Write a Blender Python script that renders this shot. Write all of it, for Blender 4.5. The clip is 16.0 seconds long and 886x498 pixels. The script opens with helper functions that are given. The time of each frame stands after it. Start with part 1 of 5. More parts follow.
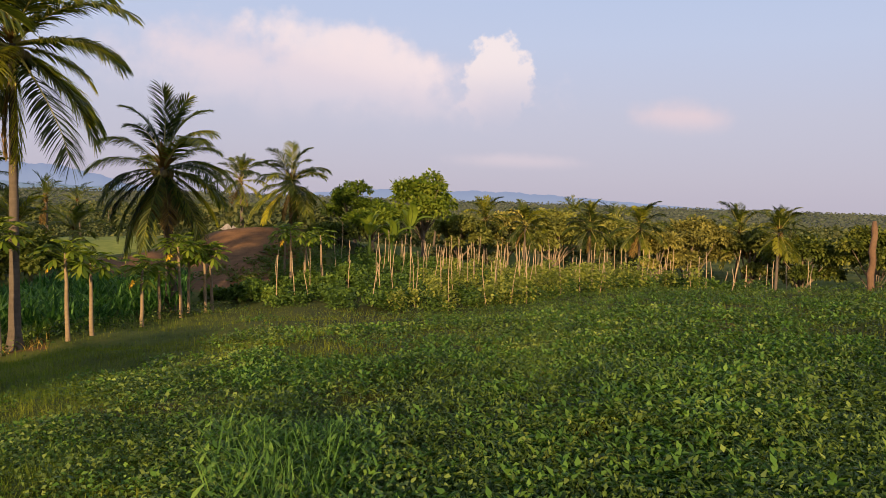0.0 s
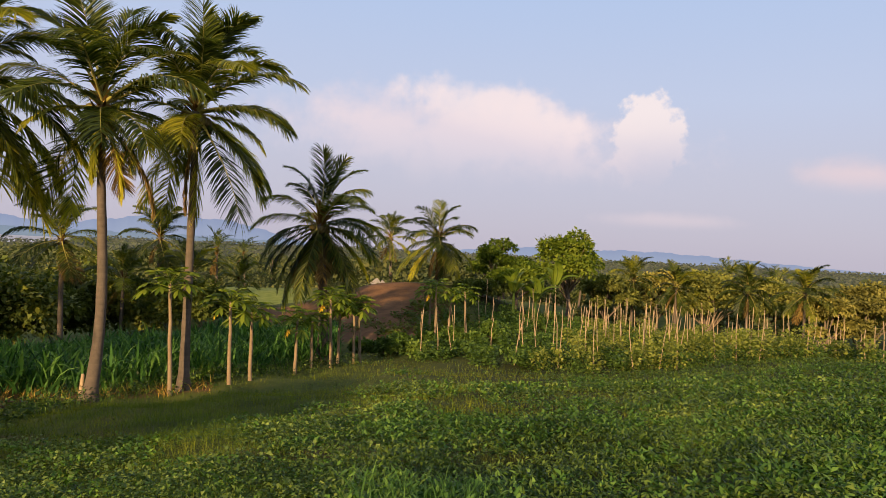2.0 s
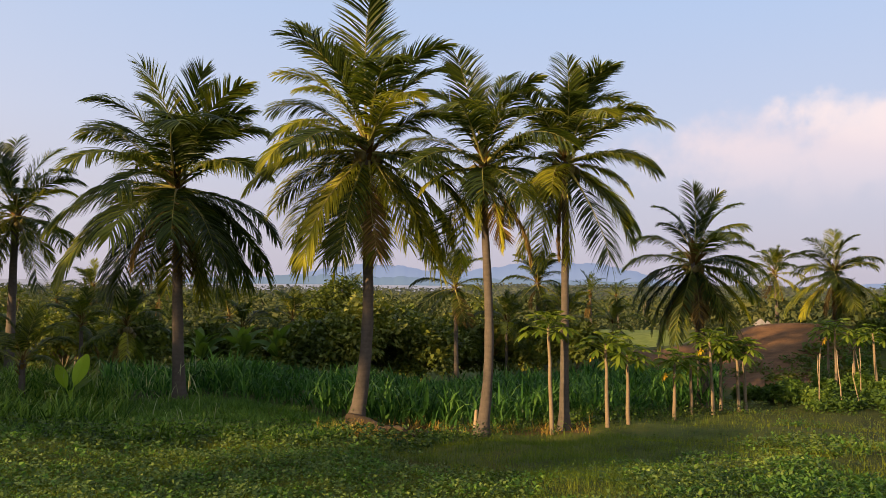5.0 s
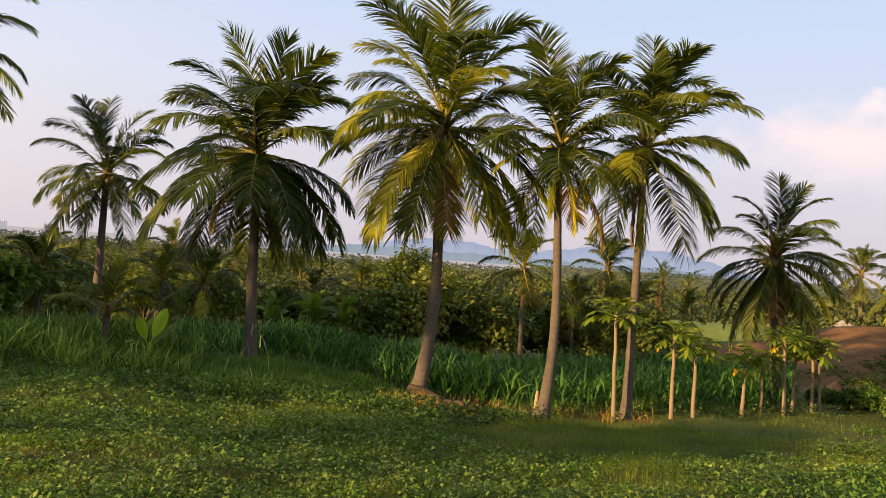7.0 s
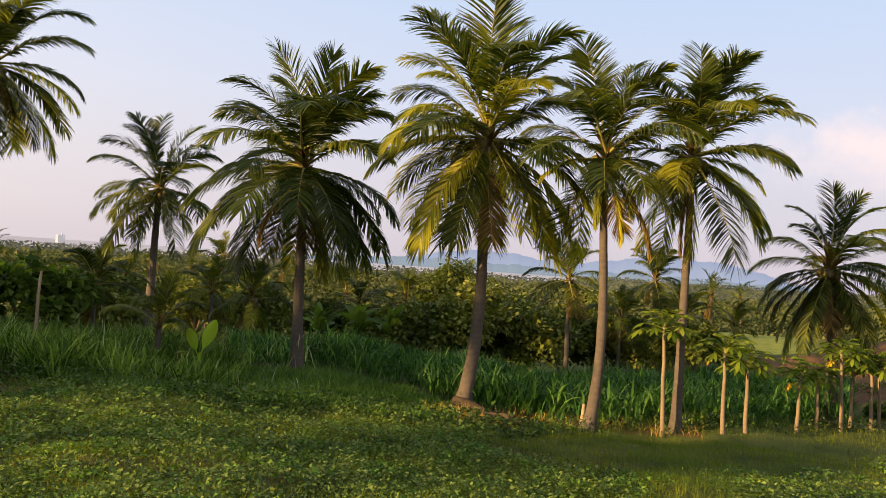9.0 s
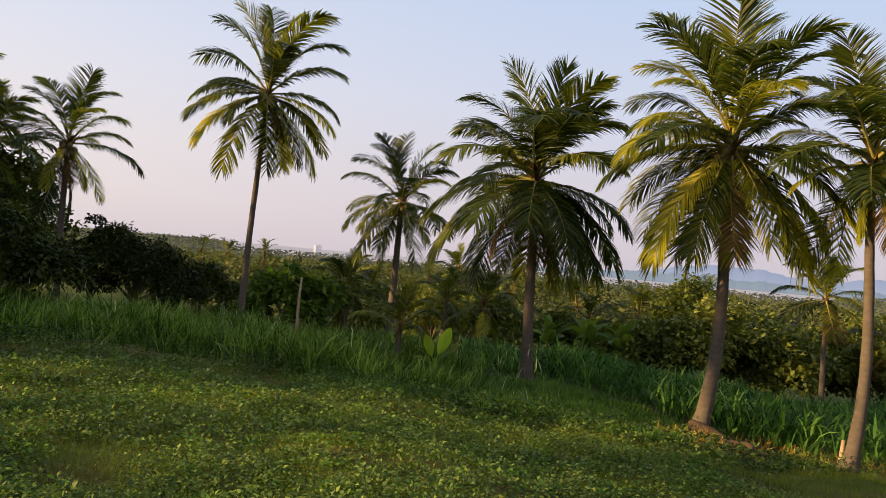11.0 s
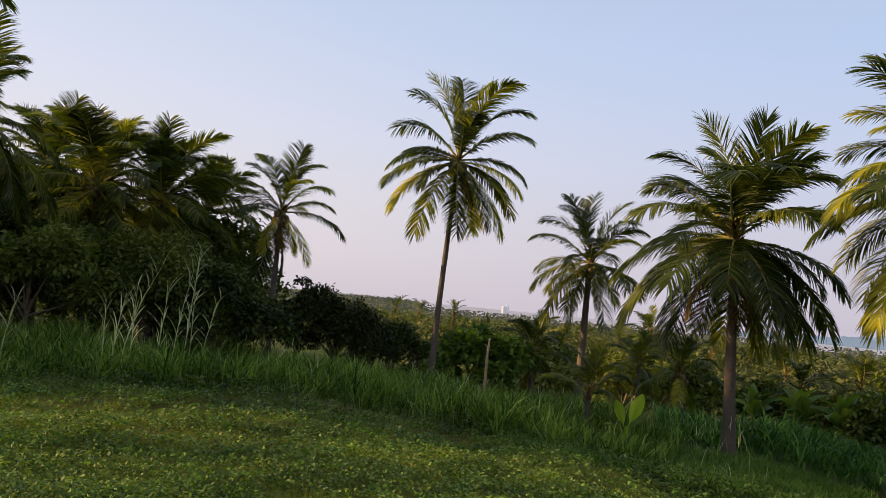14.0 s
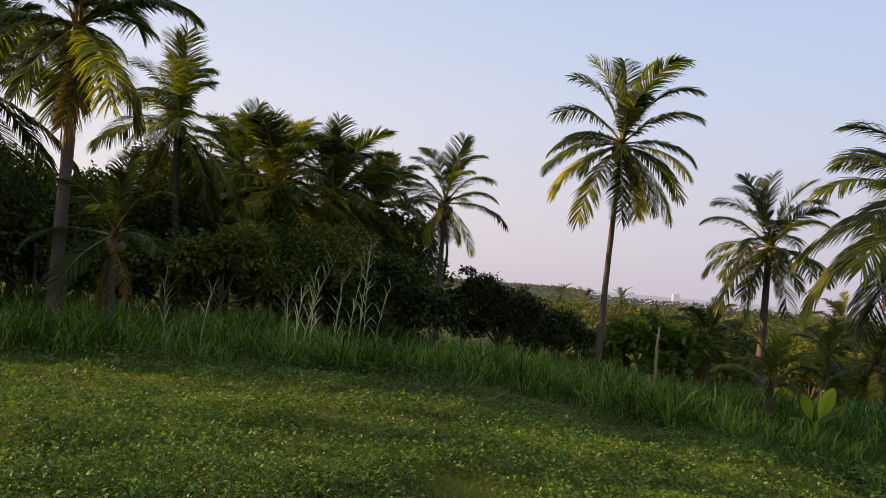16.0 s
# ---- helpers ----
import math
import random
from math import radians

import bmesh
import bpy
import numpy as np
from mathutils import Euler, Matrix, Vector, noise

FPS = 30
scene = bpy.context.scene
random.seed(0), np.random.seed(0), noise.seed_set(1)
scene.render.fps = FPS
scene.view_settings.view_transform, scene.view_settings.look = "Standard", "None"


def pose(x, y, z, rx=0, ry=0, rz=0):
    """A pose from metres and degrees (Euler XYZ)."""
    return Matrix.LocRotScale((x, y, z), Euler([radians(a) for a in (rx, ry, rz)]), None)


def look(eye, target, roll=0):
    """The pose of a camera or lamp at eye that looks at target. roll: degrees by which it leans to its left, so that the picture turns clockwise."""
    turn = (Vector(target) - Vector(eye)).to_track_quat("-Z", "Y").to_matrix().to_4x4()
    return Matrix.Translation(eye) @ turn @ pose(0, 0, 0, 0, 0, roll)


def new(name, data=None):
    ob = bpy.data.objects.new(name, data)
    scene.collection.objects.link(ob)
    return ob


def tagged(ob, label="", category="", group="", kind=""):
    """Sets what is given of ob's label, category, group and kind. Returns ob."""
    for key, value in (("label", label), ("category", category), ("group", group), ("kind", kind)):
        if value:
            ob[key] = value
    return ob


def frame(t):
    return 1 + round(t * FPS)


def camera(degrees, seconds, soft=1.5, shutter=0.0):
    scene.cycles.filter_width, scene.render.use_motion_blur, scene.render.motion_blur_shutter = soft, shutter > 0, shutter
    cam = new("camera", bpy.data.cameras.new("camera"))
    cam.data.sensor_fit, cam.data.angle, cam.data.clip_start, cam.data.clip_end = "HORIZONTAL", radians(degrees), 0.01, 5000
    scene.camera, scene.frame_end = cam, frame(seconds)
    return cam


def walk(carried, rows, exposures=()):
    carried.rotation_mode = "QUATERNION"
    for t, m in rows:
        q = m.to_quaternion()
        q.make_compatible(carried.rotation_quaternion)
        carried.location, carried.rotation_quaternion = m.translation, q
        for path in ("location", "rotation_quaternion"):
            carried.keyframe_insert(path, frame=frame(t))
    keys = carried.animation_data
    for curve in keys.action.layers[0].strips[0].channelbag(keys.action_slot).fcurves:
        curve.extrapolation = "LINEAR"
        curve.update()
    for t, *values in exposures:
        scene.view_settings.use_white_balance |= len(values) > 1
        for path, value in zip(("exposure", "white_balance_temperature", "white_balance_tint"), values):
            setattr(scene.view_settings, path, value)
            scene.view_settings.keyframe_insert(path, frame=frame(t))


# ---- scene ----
cam = camera(61.86, 16.0, 0.7)
# seconds, yaw to the left, pitch up, roll
EYE = (0.0, 0.0, 1.6)
TURNS = [
    (0.0, -0.00, -4.09, 1.92),
    (0.5, -0.66, -0.89, 1.08),
    (1.0, 0.78, 0.64, 2.15),
    (1.5, 5.91, 0.09, 2.88),
    (2.0, 11.33, -0.08, 2.84),
    (2.5, 18.40, -0.28, 2.36),
    (3.0, 23.43, 1.23, 1.23),
    (3.5, 27.28, 1.37, 1.00),
    (4.0, 31.99, 2.14, 0.72),
    (4.5, 36.19, 2.31, 0.49),
    (5.0, 39.59, 2.29, 0.71),
    (5.2, 41.24, 2.17, 1.17),
    (7.3, 44.98, 0.20, 4.24),
    (7.5, 45.07, 0.18, 4.07),
    (8.0, 45.45, 0.27, 3.89),
    (8.2, 45.54, 0.50, 3.95),
    (10.3, 59.79, 0.99, 4.66),
    (10.5, 61.91, 0.92, 4.82),
    (11.0, 66.20, 0.49, 5.06),
    (11.5, 70.69, 1.08, 5.58),
    (12.0, 71.91, 1.73, 5.88),
    (12.5, 71.77, 3.34, 6.52),
    (13.0, 73.00, 3.57, 6.48),
    (13.5, 76.03, 3.01, 5.31),
    (14.0, 81.01, 3.89, 5.49),
    (14.5, 83.79, 3.82, 5.32),
    (15.0, 85.24, 3.06, 4.61),
    (15.5, 87.61, 3.30, 3.71),
    (16.0, 93.47, 1.88, 4.82),
]
walk(cam, [(t, pose(*EYE) @ pose(0, 0, 0, 0, 0, yaw) @ pose(0, 0, 0, 90 + pitch) @ pose(0, 0, 0, 0, 0, roll)) for t, yaw, pitch, roll in TURNS],
     [(0.0, 0.42, 6500, 14), (3.5, 0.46, 6500, 13), (5.0, 0.52, 6550, 13), (7.5, 0.79, 7050, 12), (8.2, 0.79, 7050, 12), (11.0, 0.64, 7000, 13), (13.0, 0.57, 6650, 13), (16.0, 0.52, 6600, 13)])

# ---- world and sun ----
SUN_YAW, SUN_EL = 172.0, 13.0
world = bpy.data.worlds.new("sky")
scene.world = world
world.use_nodes = True
wt = world.node_tree
wt.nodes.clear()


class Nodes:
    """Short ways to wire a node tree."""

    def __init__(self, tree):
        self.tree = tree

    def add(self, kind, **given):
        node = self.tree.nodes.new(kind)
        for key, value in given.items():
            if key == "operation":
                node.operation = value
            elif key == "data_type":
                node.data_type = value
            elif key == "blend_type":
                node.blend_type = value
        return node

    def put(self, node, socket, value):
        if isinstance(value, bpy.types.NodeSocket):
            self.tree.links.new(value, node.inputs[socket])
        elif value is not None:
            node.inputs[socket].default_value = value

    def math(self, op, a, b=None, c=None):
        node = self.add("ShaderNodeMath", operation=op)
        for i, v in enumerate((a, b, c)):
            self.put(node, i, v)
        return node.outputs[0]

    def mix(self, fac, a, b, blend="MIX"):
        node = self.add("ShaderNodeMix", data_type="RGBA", blend_type=blend)
        self.put(node, 0, fac)
        self.put(node, 6, (*a, 1) if isinstance(a, tuple) else a)
        self.put(node, 7, (*b, 1) if isinstance(b, tuple) else b)
        return node.outputs[2]

    def noise(self, vector, scale, detail=4.0, rough=0.55):
        node = self.add("ShaderNodeTexNoise")
        self.put(node, "Vector", vector)
        self.put(node, "Scale", scale)
        self.put(node, "Detail", detail)
        self.put(node, "Roughness", rough)
        return node.outputs[0]

    def ramp(self, fac, stops):
        node = self.add("ShaderNodeValToRGB")
        band = node.color_ramp.elements
        while len(band) < len(stops):
            band.new(0.5)
        for el, (at, col) in zip(band, stops):
            el.position, el.color = at, (*col, 1)
        self.put(node, 0, fac)
        return node.outputs[0]

    def span(self, value, a, b, c=0.0, d=1.0):
        node = self.add("ShaderNodeMapRange")
        node.interpolation_type = "SMOOTHSTEP"
        for i, v in enumerate((value, a, b, c, d)):
            self.put(node, i, v)
        return node.outputs[0]


w = Nodes(wt)
sky = w.add("ShaderNodeTexSky")
sky.sky_type, sky.sun_disc = "NISHITA", False
sky.sun_elevation, sky.sun_rotation = radians(SUN_EL), radians(-SUN_YAW)
sky.altitude, sky.air_density, sky.dust_density, sky.ozone_density = 60, 1.0, 1.5, 2.0
coord = w.add("ShaderNodeTexCoord").outputs["Generated"]
sep = w.add("ShaderNodeSeparateXYZ")
w.put(sep, 0, coord)
sx, sy, sz = sep.outputs
clear = w.mix(1.0, sky.outputs[0], (0.075, 0.075, 0.075), "MULTIPLY")
# thin evening haze over the clear sky: lavender away from the sun, pale and warm towards it
low_sky = w.math("MAXIMUM", sz, 0.0)
cool = w.ramp(low_sky, [(0.0, (0.42, 0.395, 0.47)), (0.05, (0.42, 0.405, 0.49)), (0.11, (0.43, 0.43, 0.52)), (0.20, (0.42, 0.47, 0.60)), (0.34, (0.36, 0.46, 0.64)), (0.6, (0.31, 0.38, 0.50)), (1.0, (0.27, 0.32, 0.42))])
warm = w.ramp(low_sky, [(0.0, (0.54, 0.50, 0.53)), (0.05, (0.61, 0.56, 0.57)), (0.12, (0.62, 0.59, 0.60)), (0.25, (0.54, 0.57, 0.66)), (0.42, (0.42, 0.49, 0.62)), (0.65, (0.34, 0.39, 0.50)), (1.0, (0.28, 0.33, 0.42))])
sunward = w.math("ADD", w.math("MULTIPLY", sx, -math.sin(radians(SUN_YAW))), w.math("MULTIPLY", sy, math.cos(radians(SUN_YAW))))
veil = w.mix(w.span(sunward, -0.8, 0.9), cool, warm)
air = w.mix(0.88, clear, veil)
# evening clouds low over the hills
flat_y = w.math("MAXIMUM", sy, 0.05)
u = w.math("DIVIDE", w.math("MULTIPLY", sx, -1.0), flat_y)
v = w.math("DIVIDE", sz, flat_y)
puff = w.noise(coord, 20.0, 8.0, 0.55)
wisp = w.noise(coord, 7.0, 5.0, 0.55)
lump = w.noise(coord, 52.0, 3.0, 0.5)


def cloud(u0, v0, a, b, slope, ragged, soft, lumpy=0.0):
    du = w.math("SUBTRACT", u, u0)
    dv = w.math("SUBTRACT", w.math("SUBTRACT", v, v0), w.math("MULTIPLY", du, slope))
    up = w.math("MULTIPLY", dv, dv)
    d = w.math("SQRT", w.math("ADD", w.math("DIVIDE", w.math("MULTIPLY", du, du), a * a), w.math("DIVIDE", up, b * b)))
    d = w.math("ADD", d, w.math("MULTIPLY", w.math("SUBTRACT", puff, 0.5), ragged))
    d = w.math("ADD", d, w.math("MULTIPLY", w.math("SUBTRACT", wisp, 0.5), ragged * 0.6))
    d = w.math("ADD", d, w.math("MULTIPLY", w.math("SUBTRACT", lump, 0.5), lumpy))
    body = w.span(d, 1.0, 1.0 - soft)
    fade = w.span(dv, -b, b * 0.35, 0.0, 1.0)
    return w.math("MULTIPLY", body, fade)


bank = cloud(0.19, 0.150, 0.34, 0.085, 0.06, 1.1, 0.75, 0.3)
crest = cloud(0.13, 0.185, 0.17, 0.050, 0.22, 0.9, 0.6, 0.5)
streak = cloud(-0.10, 0.048, 0.13, 0.016, 0.0, 0.9, 0.9, 0.2)
tower = cloud(-0.066, 0.148, 0.050, 0.074, -0.10, 0.5, 0.22, 0.9)
low = cloud(-0.315, 0.112, 0.10, 0.034, 0.0, 1.1, 0.9, 0.2)
air = w.mix(w.math("MULTIPLY", bank, 0.85), air, (0.62, 0.535, 0.555))
air = w.mix(w.math("MULTIPLY", crest, 0.8), air, (0.70, 0.60, 0.585))
air = w.mix(w.math("MULTIPLY", streak, 0.4), air, (0.62, 0.52, 0.53))
air = w.mix(w.math("MULTIPLY", low, 0.95), air, (0.57, 0.48, 0.505))
air = w.mix(w.math("MULTIPLY", tower, 0.9), air, w.mix(w.span(v, 0.09, 0.2), (0.53, 0.475, 0.52), (0.70, 0.62, 0.60)))
out = w.add("ShaderNodeOutputWorld")
bg = w.add("ShaderNodeBackground")
w.put(bg, 0, air)
w.put(bg, 1, 1.0)
wt.links.new(bg.outputs[0], out.inputs[0])

sun = new("sun", bpy.data.lights.new("sun", "SUN"))
sun.data.energy, sun.data.angle, sun.data.color = 6.0, radians(0.8), (1.0, 0.70, 0.34)
sun.matrix_world = look((0, 0, 0), (math.sin(radians(SUN_YAW)) * math.cos(radians(SUN_EL)), -math.cos(radians(SUN_YAW)) * math.cos(radians(SUN_EL)), -math.sin(radians(SUN_EL))))

# ---- materials ----


def material(name):
    m = bpy.data.materials.new(name)
    m.use_nodes = True
    m.node_tree.nodes.clear()
    return m, Nodes(m.node_tree)


def finish(m, n, shader):
    o = n.add("ShaderNodeOutputMaterial")
    m.node_tree.links.new(shader, o.inputs[0])
    return m


def principled(n, color, rough, bump=None, strength=0.3, spec=0.3):
    p = n.add("ShaderNodeBsdfPrincipled")
    n.put(p, "Base Color", color)
    n.put(p, "Roughness", rough)
    n.put(p, "Specular IOR Level", spec)
    if bump is not None:
        b = n.add("ShaderNodeBump")
        n.put(b, "Height", bump)
        n.put(b, "Strength", strength)
        m_out = b.outputs[0]
        n.put(p, "Normal", m_out)
    return p


def leaf(name, dark, mid, light, through_light=0.3, rough=0.45, patch=0.6, spread=0.45, gloss=0.16):
    """Foliage: every leaf its own shade, with larger drifts, and light that passes through the blade."""
    dark, mid, light = (tuple(q * g for q, g in zip(c, (1.7 * k, 1.5 * k, 0.85 * k))) for c, k in ((dark, 0.55), (mid, 0.96), (light, 1.2)))
    m, n = material(name)
    geo = n.add("ShaderNodeNewGeometry")
    info = n.add("ShaderNodeObjectInfo")
    drift = n.noise(geo.outputs["Position"], patch, 3.0)
    t = n.math("ADD", n.math("MULTIPLY", geo.outputs["Random Per Island"], spread), n.math("MULTIPLY", info.outputs["Random"], 0.3))
    t = n.math("ADD", t, n.math("MULTIPLY", n.math("SUBTRACT", drift, 0.35), 0.9))
    col = n.ramp(t, [(0.05, dark), (0.45, mid), (0.95, light)])
    p = principled(n, col, rough + 0.15, spec=gloss)
    tr = n.add("ShaderNodeBsdfTranslucent")
    n.put(tr, 0, n.mix(1.0, col, (1.3, 1.45, 0.5), "MULTIPLY"))
    mx = n.add("ShaderNodeMixShader")
    n.put(mx, 0, through_light)
    m.node_tree.links.new(p.outputs[0], mx.inputs[1])
    m.node_tree.links.new(tr.outputs[0], mx.inputs[2])
    return finish(m, n, mx.outputs[0])


def bark(name, dark, light, rings=0.0, scale=9.0):
    m, n = material(name)
    tc = n.add("ShaderNodeTexCoord")
    geo = n.add("ShaderNodeNewGeometry")
    sepz = n.add("ShaderNodeSeparateXYZ")
    n.put(sepz, 0, geo.outputs["Position"])
    grain = n.noise(tc.outputs["Object"], scale, 6.0, 0.65)
    blot = n.noise(tc.outputs["Object"], 1.3, 3.0)
    h = grain
    if rings:
        saw = n.math("FRACT", n.math("ADD", n.math("MULTIPLY", sepz.outputs[2], rings), n.math("MULTIPLY", grain, 0.5)))
        h = n.math("ADD", n.math("MULTIPLY", grain, 0.9), n.math("MULTIPLY", saw, 0.12))
    col = n.ramp(n.math("ADD", n.math("MULTIPLY", h, 0.6), n.math("MULTIPLY", blot, 0.5)), [(0.25, dark), (0.8, light)])
    return finish(m, n, principled(n, col, 0.9, h, 0.6, 0.15).outputs[0])


def plain(name, a, b, scale=6.0, rough=0.85, strength=0.3):
    m, n = material(name)
    tc = n.add("ShaderNodeTexCoord")
    g = n.noise(tc.outputs["Object"], scale, 6.0, 0.6)
    g2 = n.noise(tc.outputs["Object"], scale * 0.15, 3.0)
    col = n.ramp(n.math("ADD", n.math("MULTIPLY", g, 0.5), n.math("MULTIPLY", g2, 0.5)), [(0.3, a), (0.7, b)])
    return finish(m, n, principled(n, col, rough, g, strength, 0.2).outputs[0])


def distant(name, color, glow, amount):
    """Far land behind miles of evening air: the haze is a glow added to its colour."""
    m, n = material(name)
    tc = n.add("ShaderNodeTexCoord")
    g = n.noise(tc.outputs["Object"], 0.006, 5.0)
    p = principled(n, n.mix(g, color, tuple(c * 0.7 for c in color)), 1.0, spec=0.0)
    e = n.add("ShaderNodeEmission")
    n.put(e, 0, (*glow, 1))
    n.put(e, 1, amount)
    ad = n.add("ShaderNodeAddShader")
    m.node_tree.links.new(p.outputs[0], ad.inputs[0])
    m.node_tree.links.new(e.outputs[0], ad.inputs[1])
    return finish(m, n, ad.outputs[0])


M_FROND = leaf("palm_leaf", (0.006, 0.014, 0.006), (0.032, 0.052, 0.012), (0.20, 0.215, 0.040), 0.35, 0.3, 0.45, 0.3, 0.28)
M_DRY = leaf("dry_palm_leaf", (0.035, 0.026, 0.014), (0.085, 0.062, 0.036), (0.17, 0.12, 0.065), 0.2, 0.8)
M_SHEATH = leaf("leaf_sheath", (0.035, 0.022, 0.012), (0.075, 0.048, 0.025), (0.13, 0.085, 0.045), 0.05, 0.8)
M_PALM_BARK = bark("palm_bark", (0.050, 0.040, 0.032), (0.155, 0.122, 0.095), 7.0)
M_BARK = bark("tree_bark", (0.07, 0.05, 0.035), (0.22, 0.17, 0.12))
M_PAPAYA_BARK = bark("papaya_bark", (0.14, 0.095, 0.058), (0.30, 0.225, 0.14), 9.0)
M_PAPAYA = leaf("papaya_leaf", (0.018, 0.042, 0.009), (0.050, 0.092, 0.016), (0.125, 0.165, 0.03), 0.35)
M_YELLOW = leaf("yellowed_leaf", (0.22, 0.15, 0.02), (0.32, 0.22, 0.03), (0.42, 0.30, 0.04), 0.3)
M_BANANA = leaf("banana_leaf", (0.016, 0.040, 0.014), (0.036, 0.074, 0.024), (0.10, 0.15, 0.045), 0.35, 0.4)
M_TREE = leaf("tree_leaf", (0.020, 0.036, 0.013), (0.062, 0.088, 0.028), (0.140, 0.150, 0.050), 0.25, spread=0.3)
# haze and low sun put into the next two greens: greyer, lighter leaves
M_HAZED_VALLEY = leaf("hazed_valley_leaf", (0.036, 0.054, 0.025), (0.112, 0.136, 0.054), (0.225, 0.225, 0.090), 0.25, spread=0.3)
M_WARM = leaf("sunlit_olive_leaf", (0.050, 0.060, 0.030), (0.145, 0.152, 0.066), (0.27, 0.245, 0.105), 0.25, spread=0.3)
M_BRIGHT = leaf("bright_tree_leaf", (0.034, 0.066, 0.014), (0.072, 0.116, 0.022), (0.145, 0.175, 0.036), 0.35, spread=0.3)
# shade put into the leaf colour; M_THICKET is the lighter copy, M_NIGHT the deepest
M_DARK = leaf("shade_darkened_leaf", (0.010, 0.021, 0.007), (0.042, 0.064, 0.018), (0.125, 0.135, 0.040), 0.15, 0.4, spread=0.22)
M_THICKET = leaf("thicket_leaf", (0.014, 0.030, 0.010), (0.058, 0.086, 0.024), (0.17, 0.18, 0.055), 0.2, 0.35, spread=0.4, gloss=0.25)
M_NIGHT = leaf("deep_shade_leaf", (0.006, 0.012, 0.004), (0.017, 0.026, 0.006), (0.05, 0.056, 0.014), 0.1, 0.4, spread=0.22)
M_FAR = leaf("far_forest_leaf", (0.014, 0.024, 0.016), (0.038, 0.056, 0.040), (0.090, 0.100, 0.064), 0.2, 0.8, 0.11, spread=0.3)
M_CANE = leaf("cane_leaf", (0.009, 0.036, 0.014), (0.032, 0.094, 0.034), (0.135, 0.25, 0.105), 0.3, 0.4, gloss=0.08)
M_GRASS = leaf("grass_blade", (0.030, 0.050, 0.011), (0.078, 0.106, 0.022), (0.17, 0.165, 0.042), 0.3, 0.5, 0.9, 0.3)
M_TALL = leaf("tall_grass_blade", (0.007, 0.025, 0.007), (0.024, 0.066, 0.015), (0.115, 0.185, 0.060), 0.3, 0.45, 0.6, 0.6, 0.08)
M_WEED = leaf("weed_leaf", (0.006, 0.019, 0.007), (0.035, 0.070, 0.023), (0.092, 0.142, 0.045), 0.25, 0.35, 0.5, 0.4)
M_LUSH = leaf("lush_weed_leaf", (0.016, 0.052, 0.016), (0.042, 0.104, 0.032), (0.095, 0.170, 0.055), 0.3, 0.35)
M_HAY = leaf("withered_grass_blade", (0.045, 0.038, 0.018), (0.095, 0.080, 0.036), (0.17, 0.145, 0.070), 0.2, 0.8)
M_CREEPER = leaf("creeper_leaf", (0.010, 0.027, 0.011), (0.030, 0.062, 0.024), (0.11, 0.16, 0.06), 0.2, 0.35, 0.9)
M_VERGE = leaf("verge_grass", (0.016, 0.050, 0.014), (0.046, 0.112, 0.028), (0.108, 0.185, 0.052), 0.3, 0.4, 0.9)
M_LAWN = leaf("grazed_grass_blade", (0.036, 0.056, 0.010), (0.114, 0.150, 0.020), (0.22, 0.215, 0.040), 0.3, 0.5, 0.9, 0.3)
# turf green darkened for shade on the pasture; also used for random greener patches
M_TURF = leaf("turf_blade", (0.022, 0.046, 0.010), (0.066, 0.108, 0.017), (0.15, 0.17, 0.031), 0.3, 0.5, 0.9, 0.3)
M_STRAW = leaf("dry_grass", (0.16, 0.11, 0.04), (0.30, 0.22, 0.09), (0.42, 0.32, 0.14), 0.3, 0.8)
M_REED = leaf("reed_leaf", (0.13, 0.16, 0.16), (0.24, 0.28, 0.28), (0.36, 0.41, 0.44), 0.3, 0.4)
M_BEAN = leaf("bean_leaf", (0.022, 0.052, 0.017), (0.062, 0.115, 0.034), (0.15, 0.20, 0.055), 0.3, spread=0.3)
# pale vine green, raised further to paint low sun on the climbing rows
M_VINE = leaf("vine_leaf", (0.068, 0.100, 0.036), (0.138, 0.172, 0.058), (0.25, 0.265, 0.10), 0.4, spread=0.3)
M_POLE = plain("weathered_pole", (0.24, 0.165, 0.095), (0.46, 0.34, 0.21), 14.0)
M_LOG = bark("rotting_log", (0.025, 0.018, 0.012), (0.095, 0.066, 0.042))
M_POST = bark("old_post", (0.07, 0.04, 0.025), (0.19, 0.115, 0.072))
M_WALL = plain("weathered_plaster", (0.25, 0.22, 0.18), (0.38, 0.34, 0.29))
M_ROOF = plain("tin_roof", (0.24, 0.21, 0.19), (0.36, 0.32, 0.30), 2.0, 0.5)
# bluish glow of hills and shore paints the haze before them
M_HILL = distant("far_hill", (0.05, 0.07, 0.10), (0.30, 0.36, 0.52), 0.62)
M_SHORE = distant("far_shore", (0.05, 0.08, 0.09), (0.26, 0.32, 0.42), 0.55)


